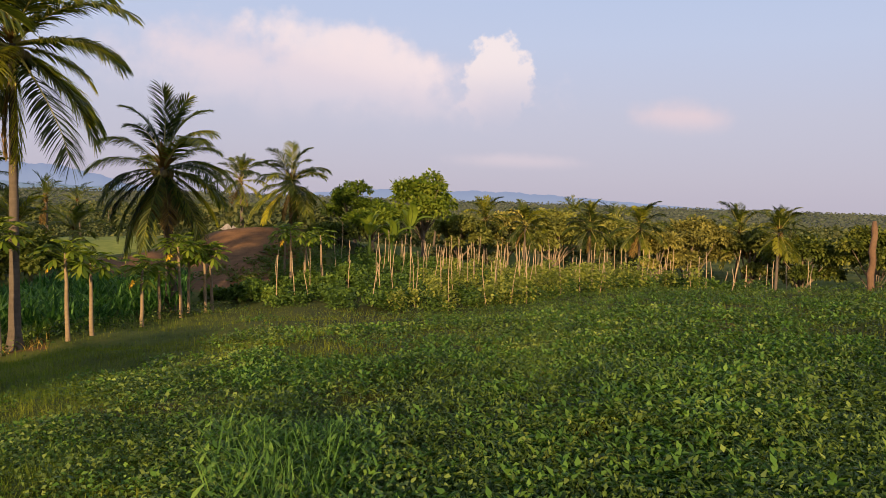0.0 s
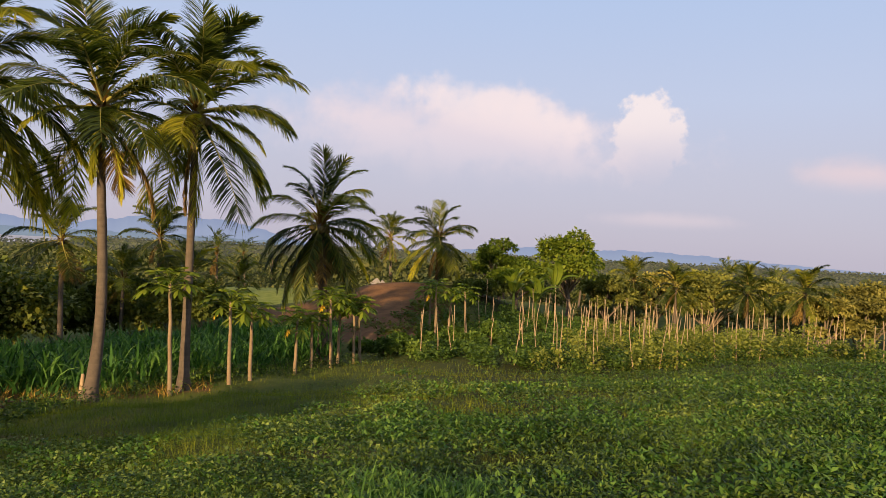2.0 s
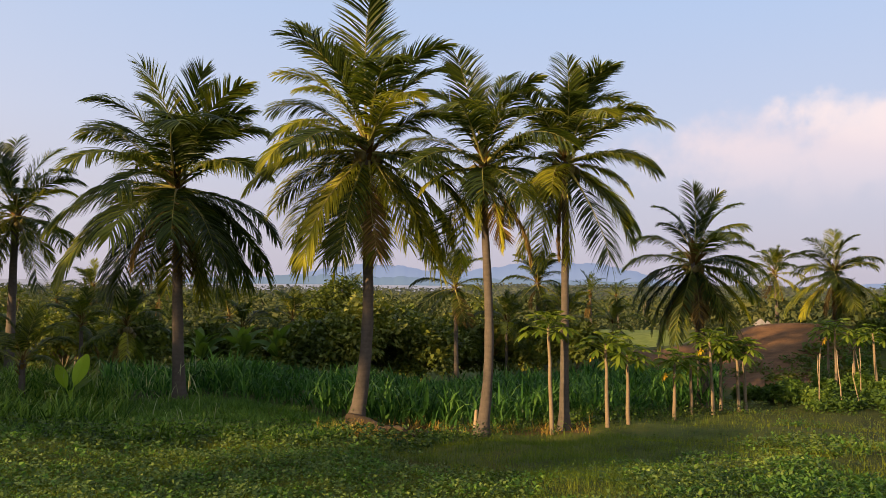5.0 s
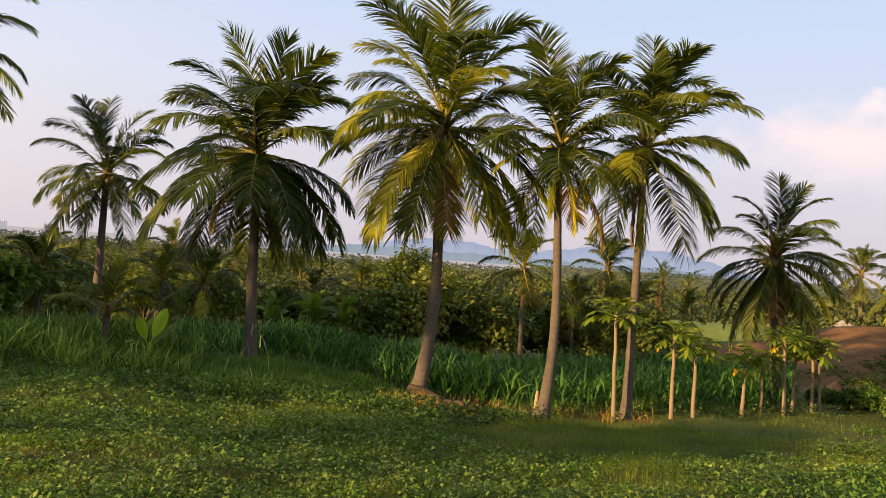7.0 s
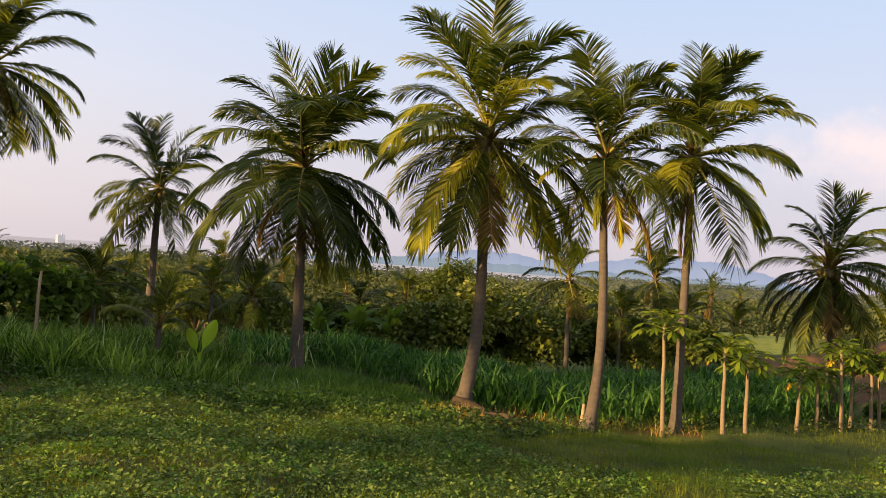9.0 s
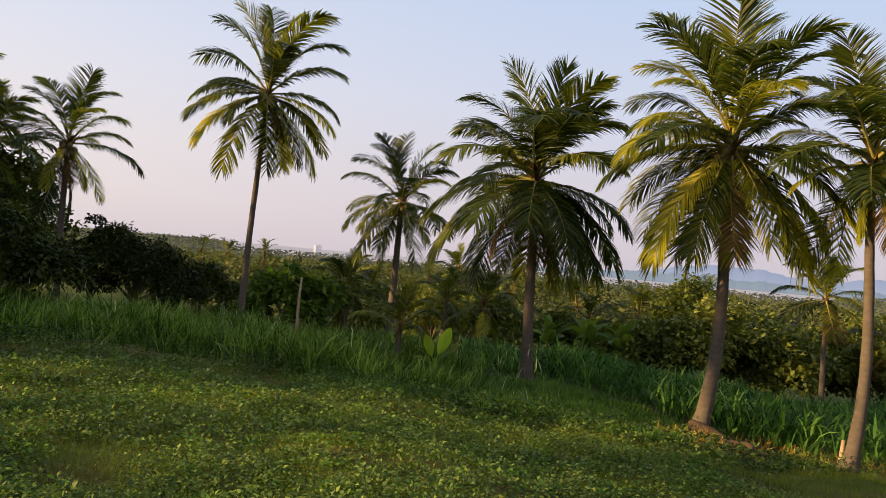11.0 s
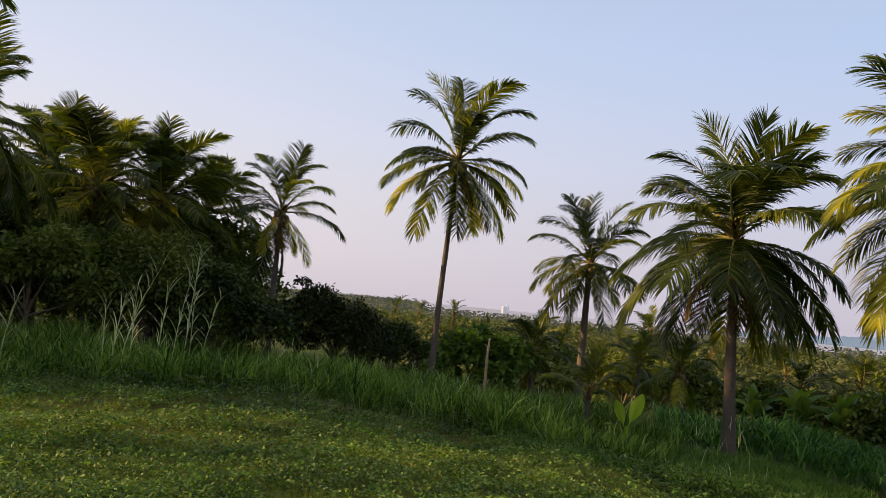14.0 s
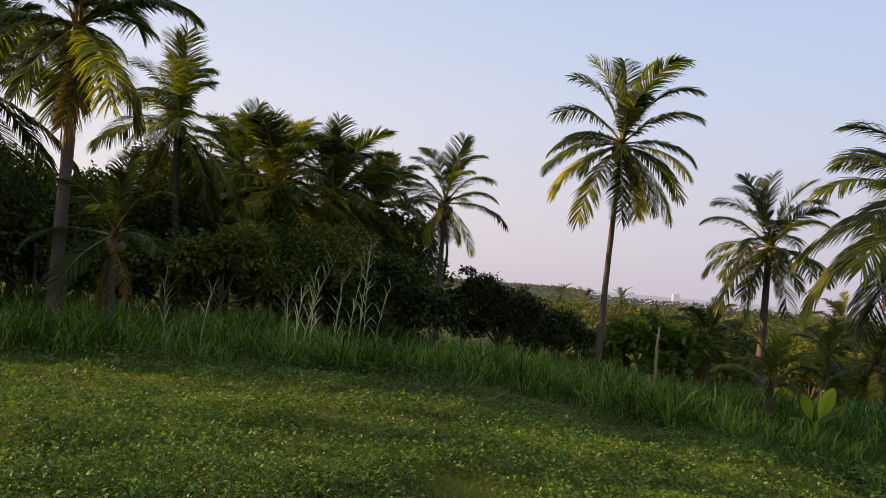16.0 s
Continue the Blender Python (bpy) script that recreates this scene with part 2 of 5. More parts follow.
def ground_material():
    m, n = material("ground")
    geo = n.add("ShaderNodeNewGeometry")
    pos = geo.outputs["Position"]
    fine, mid, broad = n.noise(pos, 14.0, 6.0, 0.7), n.noise(pos, 1.6, 5.0), n.noise(pos, 0.22, 4.0)
    grass = n.ramp(n.math("ADD", n.math("MULTIPLY", fine, 0.5), n.math("MULTIPLY", mid, 0.5)),
                   [(0.30, (0.030, 0.040, 0.010)), (0.5, (0.085, 0.105, 0.020)), (0.72, (0.17, 0.15, 0.04))])
    grass = n.mix(n.span(broad, 0.45, 0.7), grass, (0.12, 0.13, 0.026))
    lawn = n.add("ShaderNodeAttribute")
    lawn.attribute_name = "lawn"
    grass = n.mix(lawn.outputs["Fac"], n.ramp(fine, [(0.3, (0.016, 0.020, 0.008)), (0.7, (0.055, 0.060, 0.018))]), grass)
    dry = n.add("ShaderNodeAttribute")
    dry.attribute_name = "dry"
    grass = n.mix(n.math("MULTIPLY", dry.outputs["Fac"], 0.8), grass, n.ramp(fine, [(0.3, (0.05, 0.034, 0.016)), (0.7, (0.19, 0.13, 0.055))]))
    soil = n.ramp(n.math("ADD", n.math("MULTIPLY", fine, 0.5), n.math("MULTIPLY", mid, 0.5)), [(0.3, (0.065, 0.033, 0.016)), (0.7, (0.24, 0.125, 0.055))])
    meadow = n.add("ShaderNodeAttribute")
    meadow.attribute_name = "meadow"
    grass = n.mix(meadow.outputs["Fac"], grass, n.ramp(mid, [(0.3, (0.13, 0.17, 0.03)), (0.7, (0.25, 0.27, 0.06))]))
    at = n.add("ShaderNodeAttribute")
    at.attribute_name = "soil"
    edge = n.span(n.math("ADD", at.outputs["Fac"], n.math("MULTIPLY", n.math("SUBTRACT", mid, 0.5), 0.8)), 0.35, 0.65)
    col = n.mix(edge, grass, soil)
    return finish(m, n, principled(n, col, 0.95, n.math("ADD", fine, mid), 0.8, 0.1).outputs[0])


M_GROUND = ground_material()


def water_material():
    m, n = material("sea_water")
    geo = n.add("ShaderNodeNewGeometry")
    g = n.noise(geo.outputs["Position"], 0.02, 4.0)
    return finish(m, n, principled(n, n.mix(g, (0.36, 0.37, 0.44), (0.42, 0.42, 0.48)), 0.7, spec=0.3).outputs[0])


M_SEA = water_material()

# ---- the lie of the land ----
YAWS = np.array([-180, -110, -40, -20, 0, 12, 25, 40, 55, 75, 95, 120, 180], float)
RADII = np.array([17, 26, 36, 46, 70], float)
HEIGHTS = np.array([
    [-0.6, -0.8, -1.0, -1.5, -3.0], [-0.3, -0.4, -1.0, -2.0, -4.0], [-0.2, -0.4, -2.0, -4.0, -7.0],
    [-0.75, -1.3, -2.7, -4.0, -7.0], [-1.6, -2.55, -2.6, -2.8, -6.0], [-1.75, -2.5, -2.3, -0.6, -3.5],
    [-2.0, -2.6, -3.2, -2.5, -4.5], [-2.15, -2.9, -4.3, -5.0, -6.5], [-1.9, -2.2, -3.8, -5.0, -7.0],
    [-1.45, -2.0, -3.6, -5.0, -8.0], [-0.95, -1.4, -2.6, -4.0, -8.0], [-0.9, -0.8, -1.0, -1.5, -3.0], [-0.6, -0.8, -1.0, -1.5, -3.0]])
FAR_R = np.array([70, 120, 250, 600, 1500, 5000], float)
FAR_Z = np.array([0, -9.5, -15, -21, -25, -26], float)


def way(yaw):
    a = math.radians(yaw)
    return Vector((-math.sin(a), math.cos(a), 0))


def smooth(a):
    return a * a * (3 - 2 * a)


def drifts(x, y, scale, octaves=3, seed=0):
    """Soft random patches between 0 and 1, scale metres across."""
    x, y = np.asarray(x, float) / scale, np.asarray(y, float) / scale
    total, amp, norm = 0.0, 1.0, 0.0
    for o in range(octaves):
        xi, yi = np.floor(x).astype(np.int64), np.floor(y).astype(np.int64)
        fx, fy = smooth(x - xi), smooth(y - yi)

        def corner(i, j):
            h = ((xi + i) * 374761393 + (yi + j) * 668265263 + (seed + o * 17) * 1274126177) & 0x7FFFFFFF
            h = ((h ^ (h >> 13)) * 1103515245) & 0x7FFFFFFF
            return ((h ^ (h >> 16)) & 0xFFFF) / 65535.0

        v = (corner(0, 0) * (1 - fx) + corner(1, 0) * fx) * (1 - fy) + (corner(0, 1) * (1 - fx) + corner(1, 1) * fx) * fy
        total, norm = total + amp * v, norm + amp
        x, y, amp = x * 2.03 + 5.1, y * 2.03 + 1.7, amp * 0.5
    return total / norm


def heights(x, y):
    """Ground height for arrays of places."""
    x, y = np.asarray(x, float), np.asarray(y, float)
    r = np.hypot(x, y)
    yaw = np.degrees(np.arctan2(-x, y))
    i = np.clip(np.searchsorted(YAWS, yaw) - 1, 0, len(YAWS) - 2)
    f = smooth(np.clip((yaw - YAWS[i]) / (YAWS[i + 1] - YAWS[i]), 0, 1))[..., None]
    prof = HEIGHTS[i] * (1 - f) + HEIGHTS[i + 1] * f
    j = np.clip(np.searchsorted(RADII, r) - 1, 0, len(RADII) - 2)
    g = np.clip((r - RADII[j]) / (RADII[j + 1] - RADII[j]), 0, 1)
    g = g * 0.5 + smooth(g) * 0.5
    lo, hi = np.take_along_axis(prof, j[..., None], -1)[..., 0], np.take_along_axis(prof, j[..., None] + 1, -1)[..., 0]
    z = lo * (1 - g) + hi * g
    z = np.where(r < RADII[0], prof[..., 0] * (r / RADII[0]) ** 1.25, z)
    far = np.interp(r, FAR_R, FAR_Z)
    k = smooth(np.clip((r - 60) / 60, 0, 1))
    z = z * (1 - k) + far * k
    bump = 0.07 * np.sin(x * 0.9 + 1.3 * np.sin(y * 0.5)) * np.sin(y * 1.1 + x * 0.3) + 0.03 * np.sin(x * 2.7 + y * 1.3) * np.sin(y * 3.1 - x)
    bay = smooth(np.clip((r - 1500) / 500, 0, 1)) * smooth(np.clip((yaw - 36) / 6, 0, 1)) * smooth(np.clip((84 - yaw) / 5, 0, 1))
    bump = bump + 0.16 * (drifts(x, y, 1.5, 3, 4) - 0.5) * np.clip((90 - r) / 40, 0, 1)
    heap = np.clip((yaw - 7) / 3, 0, 1) * np.clip((26 - yaw) / 4, 0, 1) * np.clip((r - 31) / 4, 0, 1) * np.clip((54 - r) / 6, 0, 1)
    bump = bump + heap * (0.9 * (drifts(x, y, 3.2, 3, 101) - 0.5))
    return z + bump * np.clip(r / 6, 0, 1) + far * 0 - 16 * bay + 0.6 * np.clip((r - 150) / 300, 0, 1) * np.sin(x * 0.011) * np.cos(y * 0.013) * 3


def height(x, y):
    return float(heights(np.array([x]), np.array([y]))[0])


def spot(yaw, d, sink=0.0):
    p = way(yaw) * d
    return Vector((p.x, p.y, height(p.x, p.y) - sink))


def mesh_object(name, verts, faces, mat, smooth_shade=True):
    """An object from arrays of places and of four corners each."""
    me = bpy.data.meshes.new(name)
    verts, faces = np.asarray(verts, np.float32).reshape(-1, 3), np.asarray(faces, np.int32).reshape(-1, 4)
    me.vertices.add(len(verts))
    me.vertices.foreach_set("co", verts.ravel())
    me.loops.add(faces.size)
    me.loops.foreach_set("vertex_index", faces.ravel())
    me.polygons.add(len(faces))
    me.polygons.foreach_set("loop_start", np.arange(0, faces.size, 4, dtype=np.int32))
    me.polygons.foreach_set("use_smooth", np.full(len(faces), smooth_shade))
    me.update(calc_edges=True)
    me.materials.append(mat)
    return new(name, me)


def grid_faces(rows, cols, wrap=False):
    c = np.arange(cols if wrap else cols - 1)
    r = np.arange(rows - 1)[:, None]
    a, b = r * cols + c, r * cols + (c + 1) % cols
    return np.stack([a, b, b + cols, a + cols], -1).reshape(-1, 4)


def build_ground():
    radii = np.concatenate([[0.0], np.geomspace(0.3, 110, 154), np.geomspace(118, 4950, 50)])
    turn = np.radians(np.arange(0, 360, 0.75))
    x, y = radii[:, None] * -np.sin(turn), radii[:, None] * np.cos(turn)
    z = heights(x, y)
    ob = mesh_object("ground", np.stack([x, y, z], -1), grid_faces(len(radii), len(turn), True), M_GROUND)
    yaw, r = np.degrees(np.arctan2(-x, y)), np.hypot(x, y)
    soil = np.exp(-((yaw - 16) / 5.5) ** 2 - ((r - 39) / 7.5) ** 2) * 1.8
    soil = np.maximum(soil, np.exp(-((yaw - 23.5) / 2.5) ** 2 - ((r - 43) / 3.5) ** 2) * 1.3)
    soil = np.maximum(soil, 0.75 * np.exp(-((r - 19.3) / 1.2) ** 2) * (yaw > 28) * (yaw < 46))
    lawn = np.clip(0.25 + 1.3 * (drifts(x, y, 3.0, 3, 8) - 0.35) + np.clip((yaw - 12) / 20, -0.5, 0.4), 0, 1)
    # painted shade: near ground below the palms is darkened
    lawn = lawn * (1 - 0.25 * np.clip((yaw - 4) / 8, 0, 1) * np.clip((46 - yaw) / 8, 0, 1) * np.clip((15 - r) / 3, 0, 1))
    behind = np.clip((np.abs(yaw - 40) - 100) / 30, 0, 1)
    lawn = lawn * (1 - behind) + 0.6 * behind
    lawn = np.where(r > 60, 1.0, lawn)
    dry = np.clip((drifts(x, y, 2.6, 3, 27) + 0.12 * np.clip((yaw - 30) / 40, 0, 1) - 0.12 * np.clip((yaw - 75) / 20, 0, 1) - 0.60) * 9, 0, 1) * (r < 18) * (r > 2.5)
    meadow = np.clip((yaw - 21) / 2, 0, 1) * np.clip((32 - yaw) / 2, 0, 1) * np.clip((r - 62) / 6, 0, 1) * np.clip((135 - r) / 10, 0, 1)
    attr = ob.data.attributes.new("meadow", "FLOAT", "POINT")
    attr.data.foreach_set("value", meadow.astype(np.float32).ravel())
    attr = ob.data.attributes.new("dry", "FLOAT", "POINT")
    attr.data.foreach_set("value", dry.astype(np.float32).ravel())
    attr = ob.data.attributes.new("lawn", "FLOAT", "POINT")
    attr.data.foreach_set("value", lawn.astype(np.float32).ravel())
    attr = ob.data.attributes.new("soil", "FLOAT", "POINT")
    attr.data.foreach_set("value", soil.astype(np.float32).ravel())
    return tagged(ob, "sloping green hillside pasture with bare red soil patches", "ground", kind="structure")


build_ground()


def build_sea():
    turn = np.radians(np.arange(34, 87, 1.0))
    radii = np.array([1450, 2500, 4900.0])
    x, y = radii[:, None] * -np.sin(turn), radii[:, None] * np.cos(turn)
    ob = mesh_object("water", np.stack([x, y, x * 0 - 30.5], -1), grid_faces(3, len(turn)), M_SEA)
    tagged(ob, "pale grey-blue sea in the evening haze", "sea", kind="structure")


build_sea()


def ridge(name, yaw0, yaw1, d, mat, tops, rough_amp, label, depth=350.0):
    """A far ridge: its crest's height over the horizon is a sum of swells (yaw, degrees high, width)."""
    yaw = np.arange(yaw0, yaw1, 0.15)
    el = sum(h * np.exp(-((yaw - c) / s) ** 2) for c, h, s in tops)
    el = el + rough_amp * (np.sin(yaw * 2.1) + 0.6 * np.sin(yaw * 5.3 + 1) + 0.4 * np.sin(yaw * 11.7)) * np.clip(el, 0, 0.5)
    el = el - 0.3
    crest = 1.6 + d * np.tan(np.radians(el))
    a = np.radians(yaw)
    lines = []
    for k, (dr, up) in enumerate(((-depth, 0.0), (-depth * 0.5, 0.45), (0, 1.0), (depth * 0.5, 0.0))):
        z = -38 + (crest + 38) * up 
        lines.append(np.stack([-(d + dr) * np.sin(a), (d + dr) * np.cos(a), z], -1))
    ob = mesh_object(name, np.stack(lines), grid_faces(4, len(yaw)), mat)
    tagged(ob, label, "hills", kind="structure")


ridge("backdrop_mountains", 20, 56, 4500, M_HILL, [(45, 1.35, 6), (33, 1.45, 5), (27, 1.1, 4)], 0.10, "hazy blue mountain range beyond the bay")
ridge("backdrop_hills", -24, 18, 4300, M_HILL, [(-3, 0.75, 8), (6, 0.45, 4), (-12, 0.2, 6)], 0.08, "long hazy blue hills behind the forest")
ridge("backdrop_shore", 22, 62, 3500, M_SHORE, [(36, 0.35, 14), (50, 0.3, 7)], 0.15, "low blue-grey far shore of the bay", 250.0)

# ---- shapes used by many plants ----


def strips(base, az, el, length, width, droop, seg=2, tip=0.12, belly=0.45, roll=None):
    """Blades: each starts at base, leaves along az and el (radians), bends down by droop on its way. Gives places and faces."""
    n = len(base)
    length, width, droop = (np.broadcast_to(np.asarray(q, float), (n,)) for q in (length, width, droop))
    p = np.array(base, float)
    out_v = np.empty((n, seg + 1, 2, 3))
    flat = np.stack([np.cos(az), np.sin(az), 0 * az], -1)
    side = np.stack([-np.sin(az), np.cos(az), 0 * az], -1)
    for k in range(seg + 1):
        s = k / seg
        e = el - droop * s
        fwd = flat * np.cos(e)[:, None]
        fwd[:, 2] += np.sin(e)
        sd = side
        if roll is not None:
            nrm = np.cross(fwd, side)
            sd = side * np.cos(roll)[:, None] + nrm * np.sin(roll)[:, None]
        prof = (0.45 + 0.55 * s / belly) if s < belly else max(tip, 1 - (1 - tip) * ((s - belly) / (1 - belly)) ** 1.3)
        half = sd * (width * 0.5 * prof)[:, None]
        out_v[:, k, 0], out_v[:, k, 1] = p - half, p + half
        p = p + fwd * (length / seg)[:, None]
    per = (seg + 1) * 2
    one = np.array([[2 * k, 2 * k + 1, 2 * k + 3, 2 * k + 2] for k in range(seg)])
    f = (np.arange(n)[:, None, None] * per + one).reshape(-1, 4)
    return out_v.reshape(-1, 3), f


def diamonds(base, az, el, length, width, droop, roll):
    """Small leaves: one pointed blade each, folded a little along the middle."""
    flat = np.stack([np.cos(az), np.sin(az), 0 * az], -1)
    side = np.stack([-np.sin(az), np.cos(az), 0 * az], -1)
    fwd = flat * np.cos(el)[:, None]
    fwd[:, 2] += np.sin(el)
    nrm = np.cross(fwd, side)
    sd = side * np.cos(roll)[:, None] + nrm * np.sin(roll)[:, None]
    e2 = el - droop
    tip = flat * np.cos(e2)[:, None]
    tip[:, 2] += np.sin(e2)
    mid = base + fwd * (length * 0.45)[:, None]
    end = mid + tip * (length * 0.55)[:, None]
    half = sd * (width * 0.5)[:, None]
    v = np.stack([base, mid + half, end, mid - half], 1)
    return v.reshape(-1, 3), np.arange(4 * len(base)).reshape(-1, 4)


def joined(*pieces):
    v, f, at = [], [], 0
    for a, b in pieces:
        v.append(np.asarray(a).reshape(-1, 3))
        f.append(np.asarray(b) + at)
        at += len(v[-1])
    return np.concatenate(v), np.concatenate(f)


def tube(points, radii, sides=8, cap=True):
    """A round tapered tube through points."""
    pts = [Vector(p) for p in points]
    v = []
    for i, p in enumerate(pts):
        d = (pts[min(i + 1, len(pts) - 1)] - pts[max(i - 1, 0)]).normalized()
        a = d.cross(Vector((0.31, 0.87, 0.13)) if abs(d.z) > 0.6 else Vector((0, 0, 1))).normalized()
        b = d.cross(a)
        for k in range(sides):
            t = 2 * math.pi * k / sides
            v.append(p + (a * math.cos(t) + b * math.sin(t)) * radii[i])
    f = grid_faces(len(pts), sides, True)
    v = np.array([tuple(q) for q in v])
    if cap:
        m = (len(pts) - 1) * sides
        f = np.concatenate([f, [[m, m + k, m + k + 1, m + min(k + 2, sides - 1)] for k in range(1, sides - 2, 2)]])
    return v, f


def part(name, shape, mat, parent, label="", smooth_shade=True):
    ob = mesh_object(name, shape[0], shape[1], mat, smooth_shade)
    ob.parent = parent
    return tagged(ob, label) if label else ob


def thing(name, place, label, category, group="", rz=0.0):
    e = new(name)
    e.empty_display_size = 0.2
    e.matrix_basis = pose(place[0], place[1], place[2], 0, 0, rz)
    return tagged(e, label, category, group)


# ---- coconut palms ----


M_RIB = leaf("palm_midrib", (0.075, 0.085, 0.040), (0.13, 0.138, 0.065), (0.21, 0.20, 0.10), 0.1, 0.35)


RIBS = {}


def mesh_only(name, shape, mat):
    """Mesh data to be shared by alike pieces."""
    ob = mesh_object(name, shape[0], shape[1], mat)
    me = ob.data
    bpy.data.objects.remove(ob)
    return me


def piece(name, me, parent, m=None, label=""):
    ob = new(name, me)
    ob.parent = parent
    if m is not None:
        ob.matrix_basis = m
    return tagged(ob, label) if label else ob


# how fronds leave the crown: lift at the base in degrees, bend along the frond in radians, fall of the leaflets
LIFTS = [(90, 0.25, 0.14), (83, 0.75, 0.24), (75, 1.10, 0.32), (65, 1.30, 0.38), (53, 1.36, 0.42), (39, 1.30, 0.46), (25, 1.22, 0.50), (10, 1.10, 0.54), (-7, 0.95, 0.52),
         (-24, 0.80, 0.46), (-40, 0.62, 0.40), (-56, 0.42, 0.32), (-74, 0.20, 0.25)]
RIB_STEPS = 14


def rib_line(lift, arch):
    """Places and directions along a midrib of unit length that leaves at lift and bends down by arch."""
    p, pts, dirs = np.zeros(3), [], []
    for i in range(RIB_STEPS + 1):
        e = max(math.radians(lift) - arch * (i / RIB_STEPS) ** 1.9, -1.52)
        t = np.array([math.cos(e), 0.0, math.sin(e)])
        pts.append(p.copy())
        dirs.append(t)
        p = p + t * 0.9 / RIB_STEPS
    return np.array(pts), np.array(dirs)


def leaflets(base, d, flat, length, width, fall, seg=3):
    """Narrow blades that start along d, lie along flat and sink under their own weight."""
    n = len(base)
    p, out_v = np.array(base, float), np.empty((n, seg + 1, 2, 3))
    for k in range(seg + 1):
        s = k / seg
        wd = flat - d * (flat * d).sum(1)[:, None]
        wd /= np.linalg.norm(wd, axis=1)[:, None] + 1e-9
        half = wd * (width * 0.5 * (0.7, 1.0, 0.8, 0.12)[round(3 * s)])[:, None]
        out_v[:, k, 0], out_v[:, k, 1] = p - half, p + half
        p = p + d * (length / seg)[:, None]
        d = d + np.array([0, 0, -1.0]) * (fall * (0.5 + s))[:, None]
        d = d / np.linalg.norm(d, axis=1)[:, None]
    per = (seg + 1) * 2
    one = np.array([[2 * k, 2 * k + 1, 2 * k + 3, 2 * k + 2] for k in range(seg)])
    return out_v.reshape(-1, 3), (np.arange(n)[:, None, None] * per + one).reshape(-1, 4)


def frond_mesh(lift, arch, fall, pairs, seed, reach=0.262, seg=3, fat=1.0):
    """One palm leaf of unit length: a bare stalk, an arching midrib and two rows of narrow leaflets."""
    rng = np.random.default_rng(seed)
    n = RIB_STEPS
    pts, tang = rib_line(lift, arch)
    sway = rng.uniform(-0.12, 0.12)
    pts[:, 1] += sway * np.linspace(0, 1, n + 1) ** 2
    rib = tube(pts, [0.0056 + 0.009 * (1 - i / n) ** 2.2 - 0.0046 * i / n for i in range(n + 1)], 5, False)
    bare = 0.13 + 0.16 * min(max((lift - 40) / 40, 0), 1)
    s = np.linspace(bare, 1.0, pairs)
    s = np.repeat(s, 2) + rng.normal(0, 0.006, pairs * 2)
    s = np.clip(s, bare - 0.005, 1.0)
    s = s[rng.uniform(0, 1, len(s)) > 0.07]
    sgn = np.where(rng.uniform(0, 1, len(s)) < 0.5, 1.0, -1.0)
    along = np.arange(n + 1)
    base = np.stack([np.interp(s * n, along, pts[:, k]) for k in range(3)], -1)
    t = np.stack([np.interp(s * n, along, tang[:, k]) for k in range(3)], -1)
    t /= np.linalg.norm(t, axis=1)[:, None]
    across = np.tile([[0.0, 1.0, 0.0]], (len(s), 1))
    up = np.cross(t, across)
    up = np.where(up[:, 2:] < 0, -up, up)
    # clumps of leaflets cling together and part from the next
    clump = 0.04 * np.sin(s * 23 + sgn * 2 + seed) + 0.03 * np.sin(s * 61 + seed)
    ll = reach * np.interp(s, [bare, bare + 0.15, 0.5, 0.68, 0.85, 1.0], [0.45, 0.8, 1.0, 1.0, 0.88, 0.55]) * rng.uniform(0.84, 1.1, len(s))
    ahead = np.radians(np.interp(s, [0.13, 0.5, 0.85, 0.96, 1.0], [60, 50, 42, 36, 20])) + clump + rng.normal(0, 0.045, len(s))
    rise = np.interp(s, [0.16, 1.0], [0.30, 0.10]) * (1.0 if lift > 60 else 0.3) + rng.normal(0, 0.10, len(s))
    d = t * np.cos(ahead)[:, None] + (across * (sgn * np.cos(rise))[:, None] + up * np.sin(rise)[:, None]) * np.sin(ahead)[:, None]
    flat = t + up * (sgn * rng.normal(0.35, 0.35, len(s)))[:, None]
    shape = leaflets(base, d, flat, ll, 0.0108 * fat * rng.uniform(0.75, 1.2, len(s)), fall * rng.uniform(0.75, 1.3, len(s)) * (1 + 1.5 * np.abs(clump)), seg)
    me = mesh_only("frond", shape, M_FROND)
    RIBS[me.name] = mesh_only("midrib", rib, M_RIB)
    return me


FRONDS = [[frond_mesh(lift, arch, fall, 98, 10 * i + q) for q in range(4)] for i, (lift, arch, fall) in enumerate(LIFTS)]
FAR_FRONDS = [[frond_mesh(lift, arch, fall, 30, 500 + 10 * i + q, 0.25, 1, 2.4) for q in range(2)] for i, (lift, arch, fall) in enumerate(LIFTS)]


def repainted(meshes, mat):
    out = []
    for row in meshes:
        out.append([])
        for me in row:
            c = me.copy()
            c.materials[0] = mat
            RIBS[c.name] = RIBS[me.name]
            out[-1].append(c)
    return out


# low sun put into the leaf colour: yellow lit copies of the fronds
M_LIT_FROND = leaf("lit_palm_leaf", (0.06, 0.075, 0.015), (0.145, 0.165, 0.026), (0.30, 0.285, 0.05), 0.45, 0.3, 0.45, 0.4, 0.22)
LIT_FRONDS, DRY = repainted(FRONDS, M_LIT_FROND), repainted(FRONDS[-3:], M_DRY)


def chord(lift, arch):
    """How far a frond of unit length reaches, and how steeply its tip stands over its base in degrees."""
    tip = rib_line(lift, arch)[0][-1]
    return float(np.linalg.norm(tip)) * 1.12, math.degrees(math.atan2(tip[2], tip[0]))


CHORDS = [chord(lift, arch) for lift, arch, _ in LIFTS]

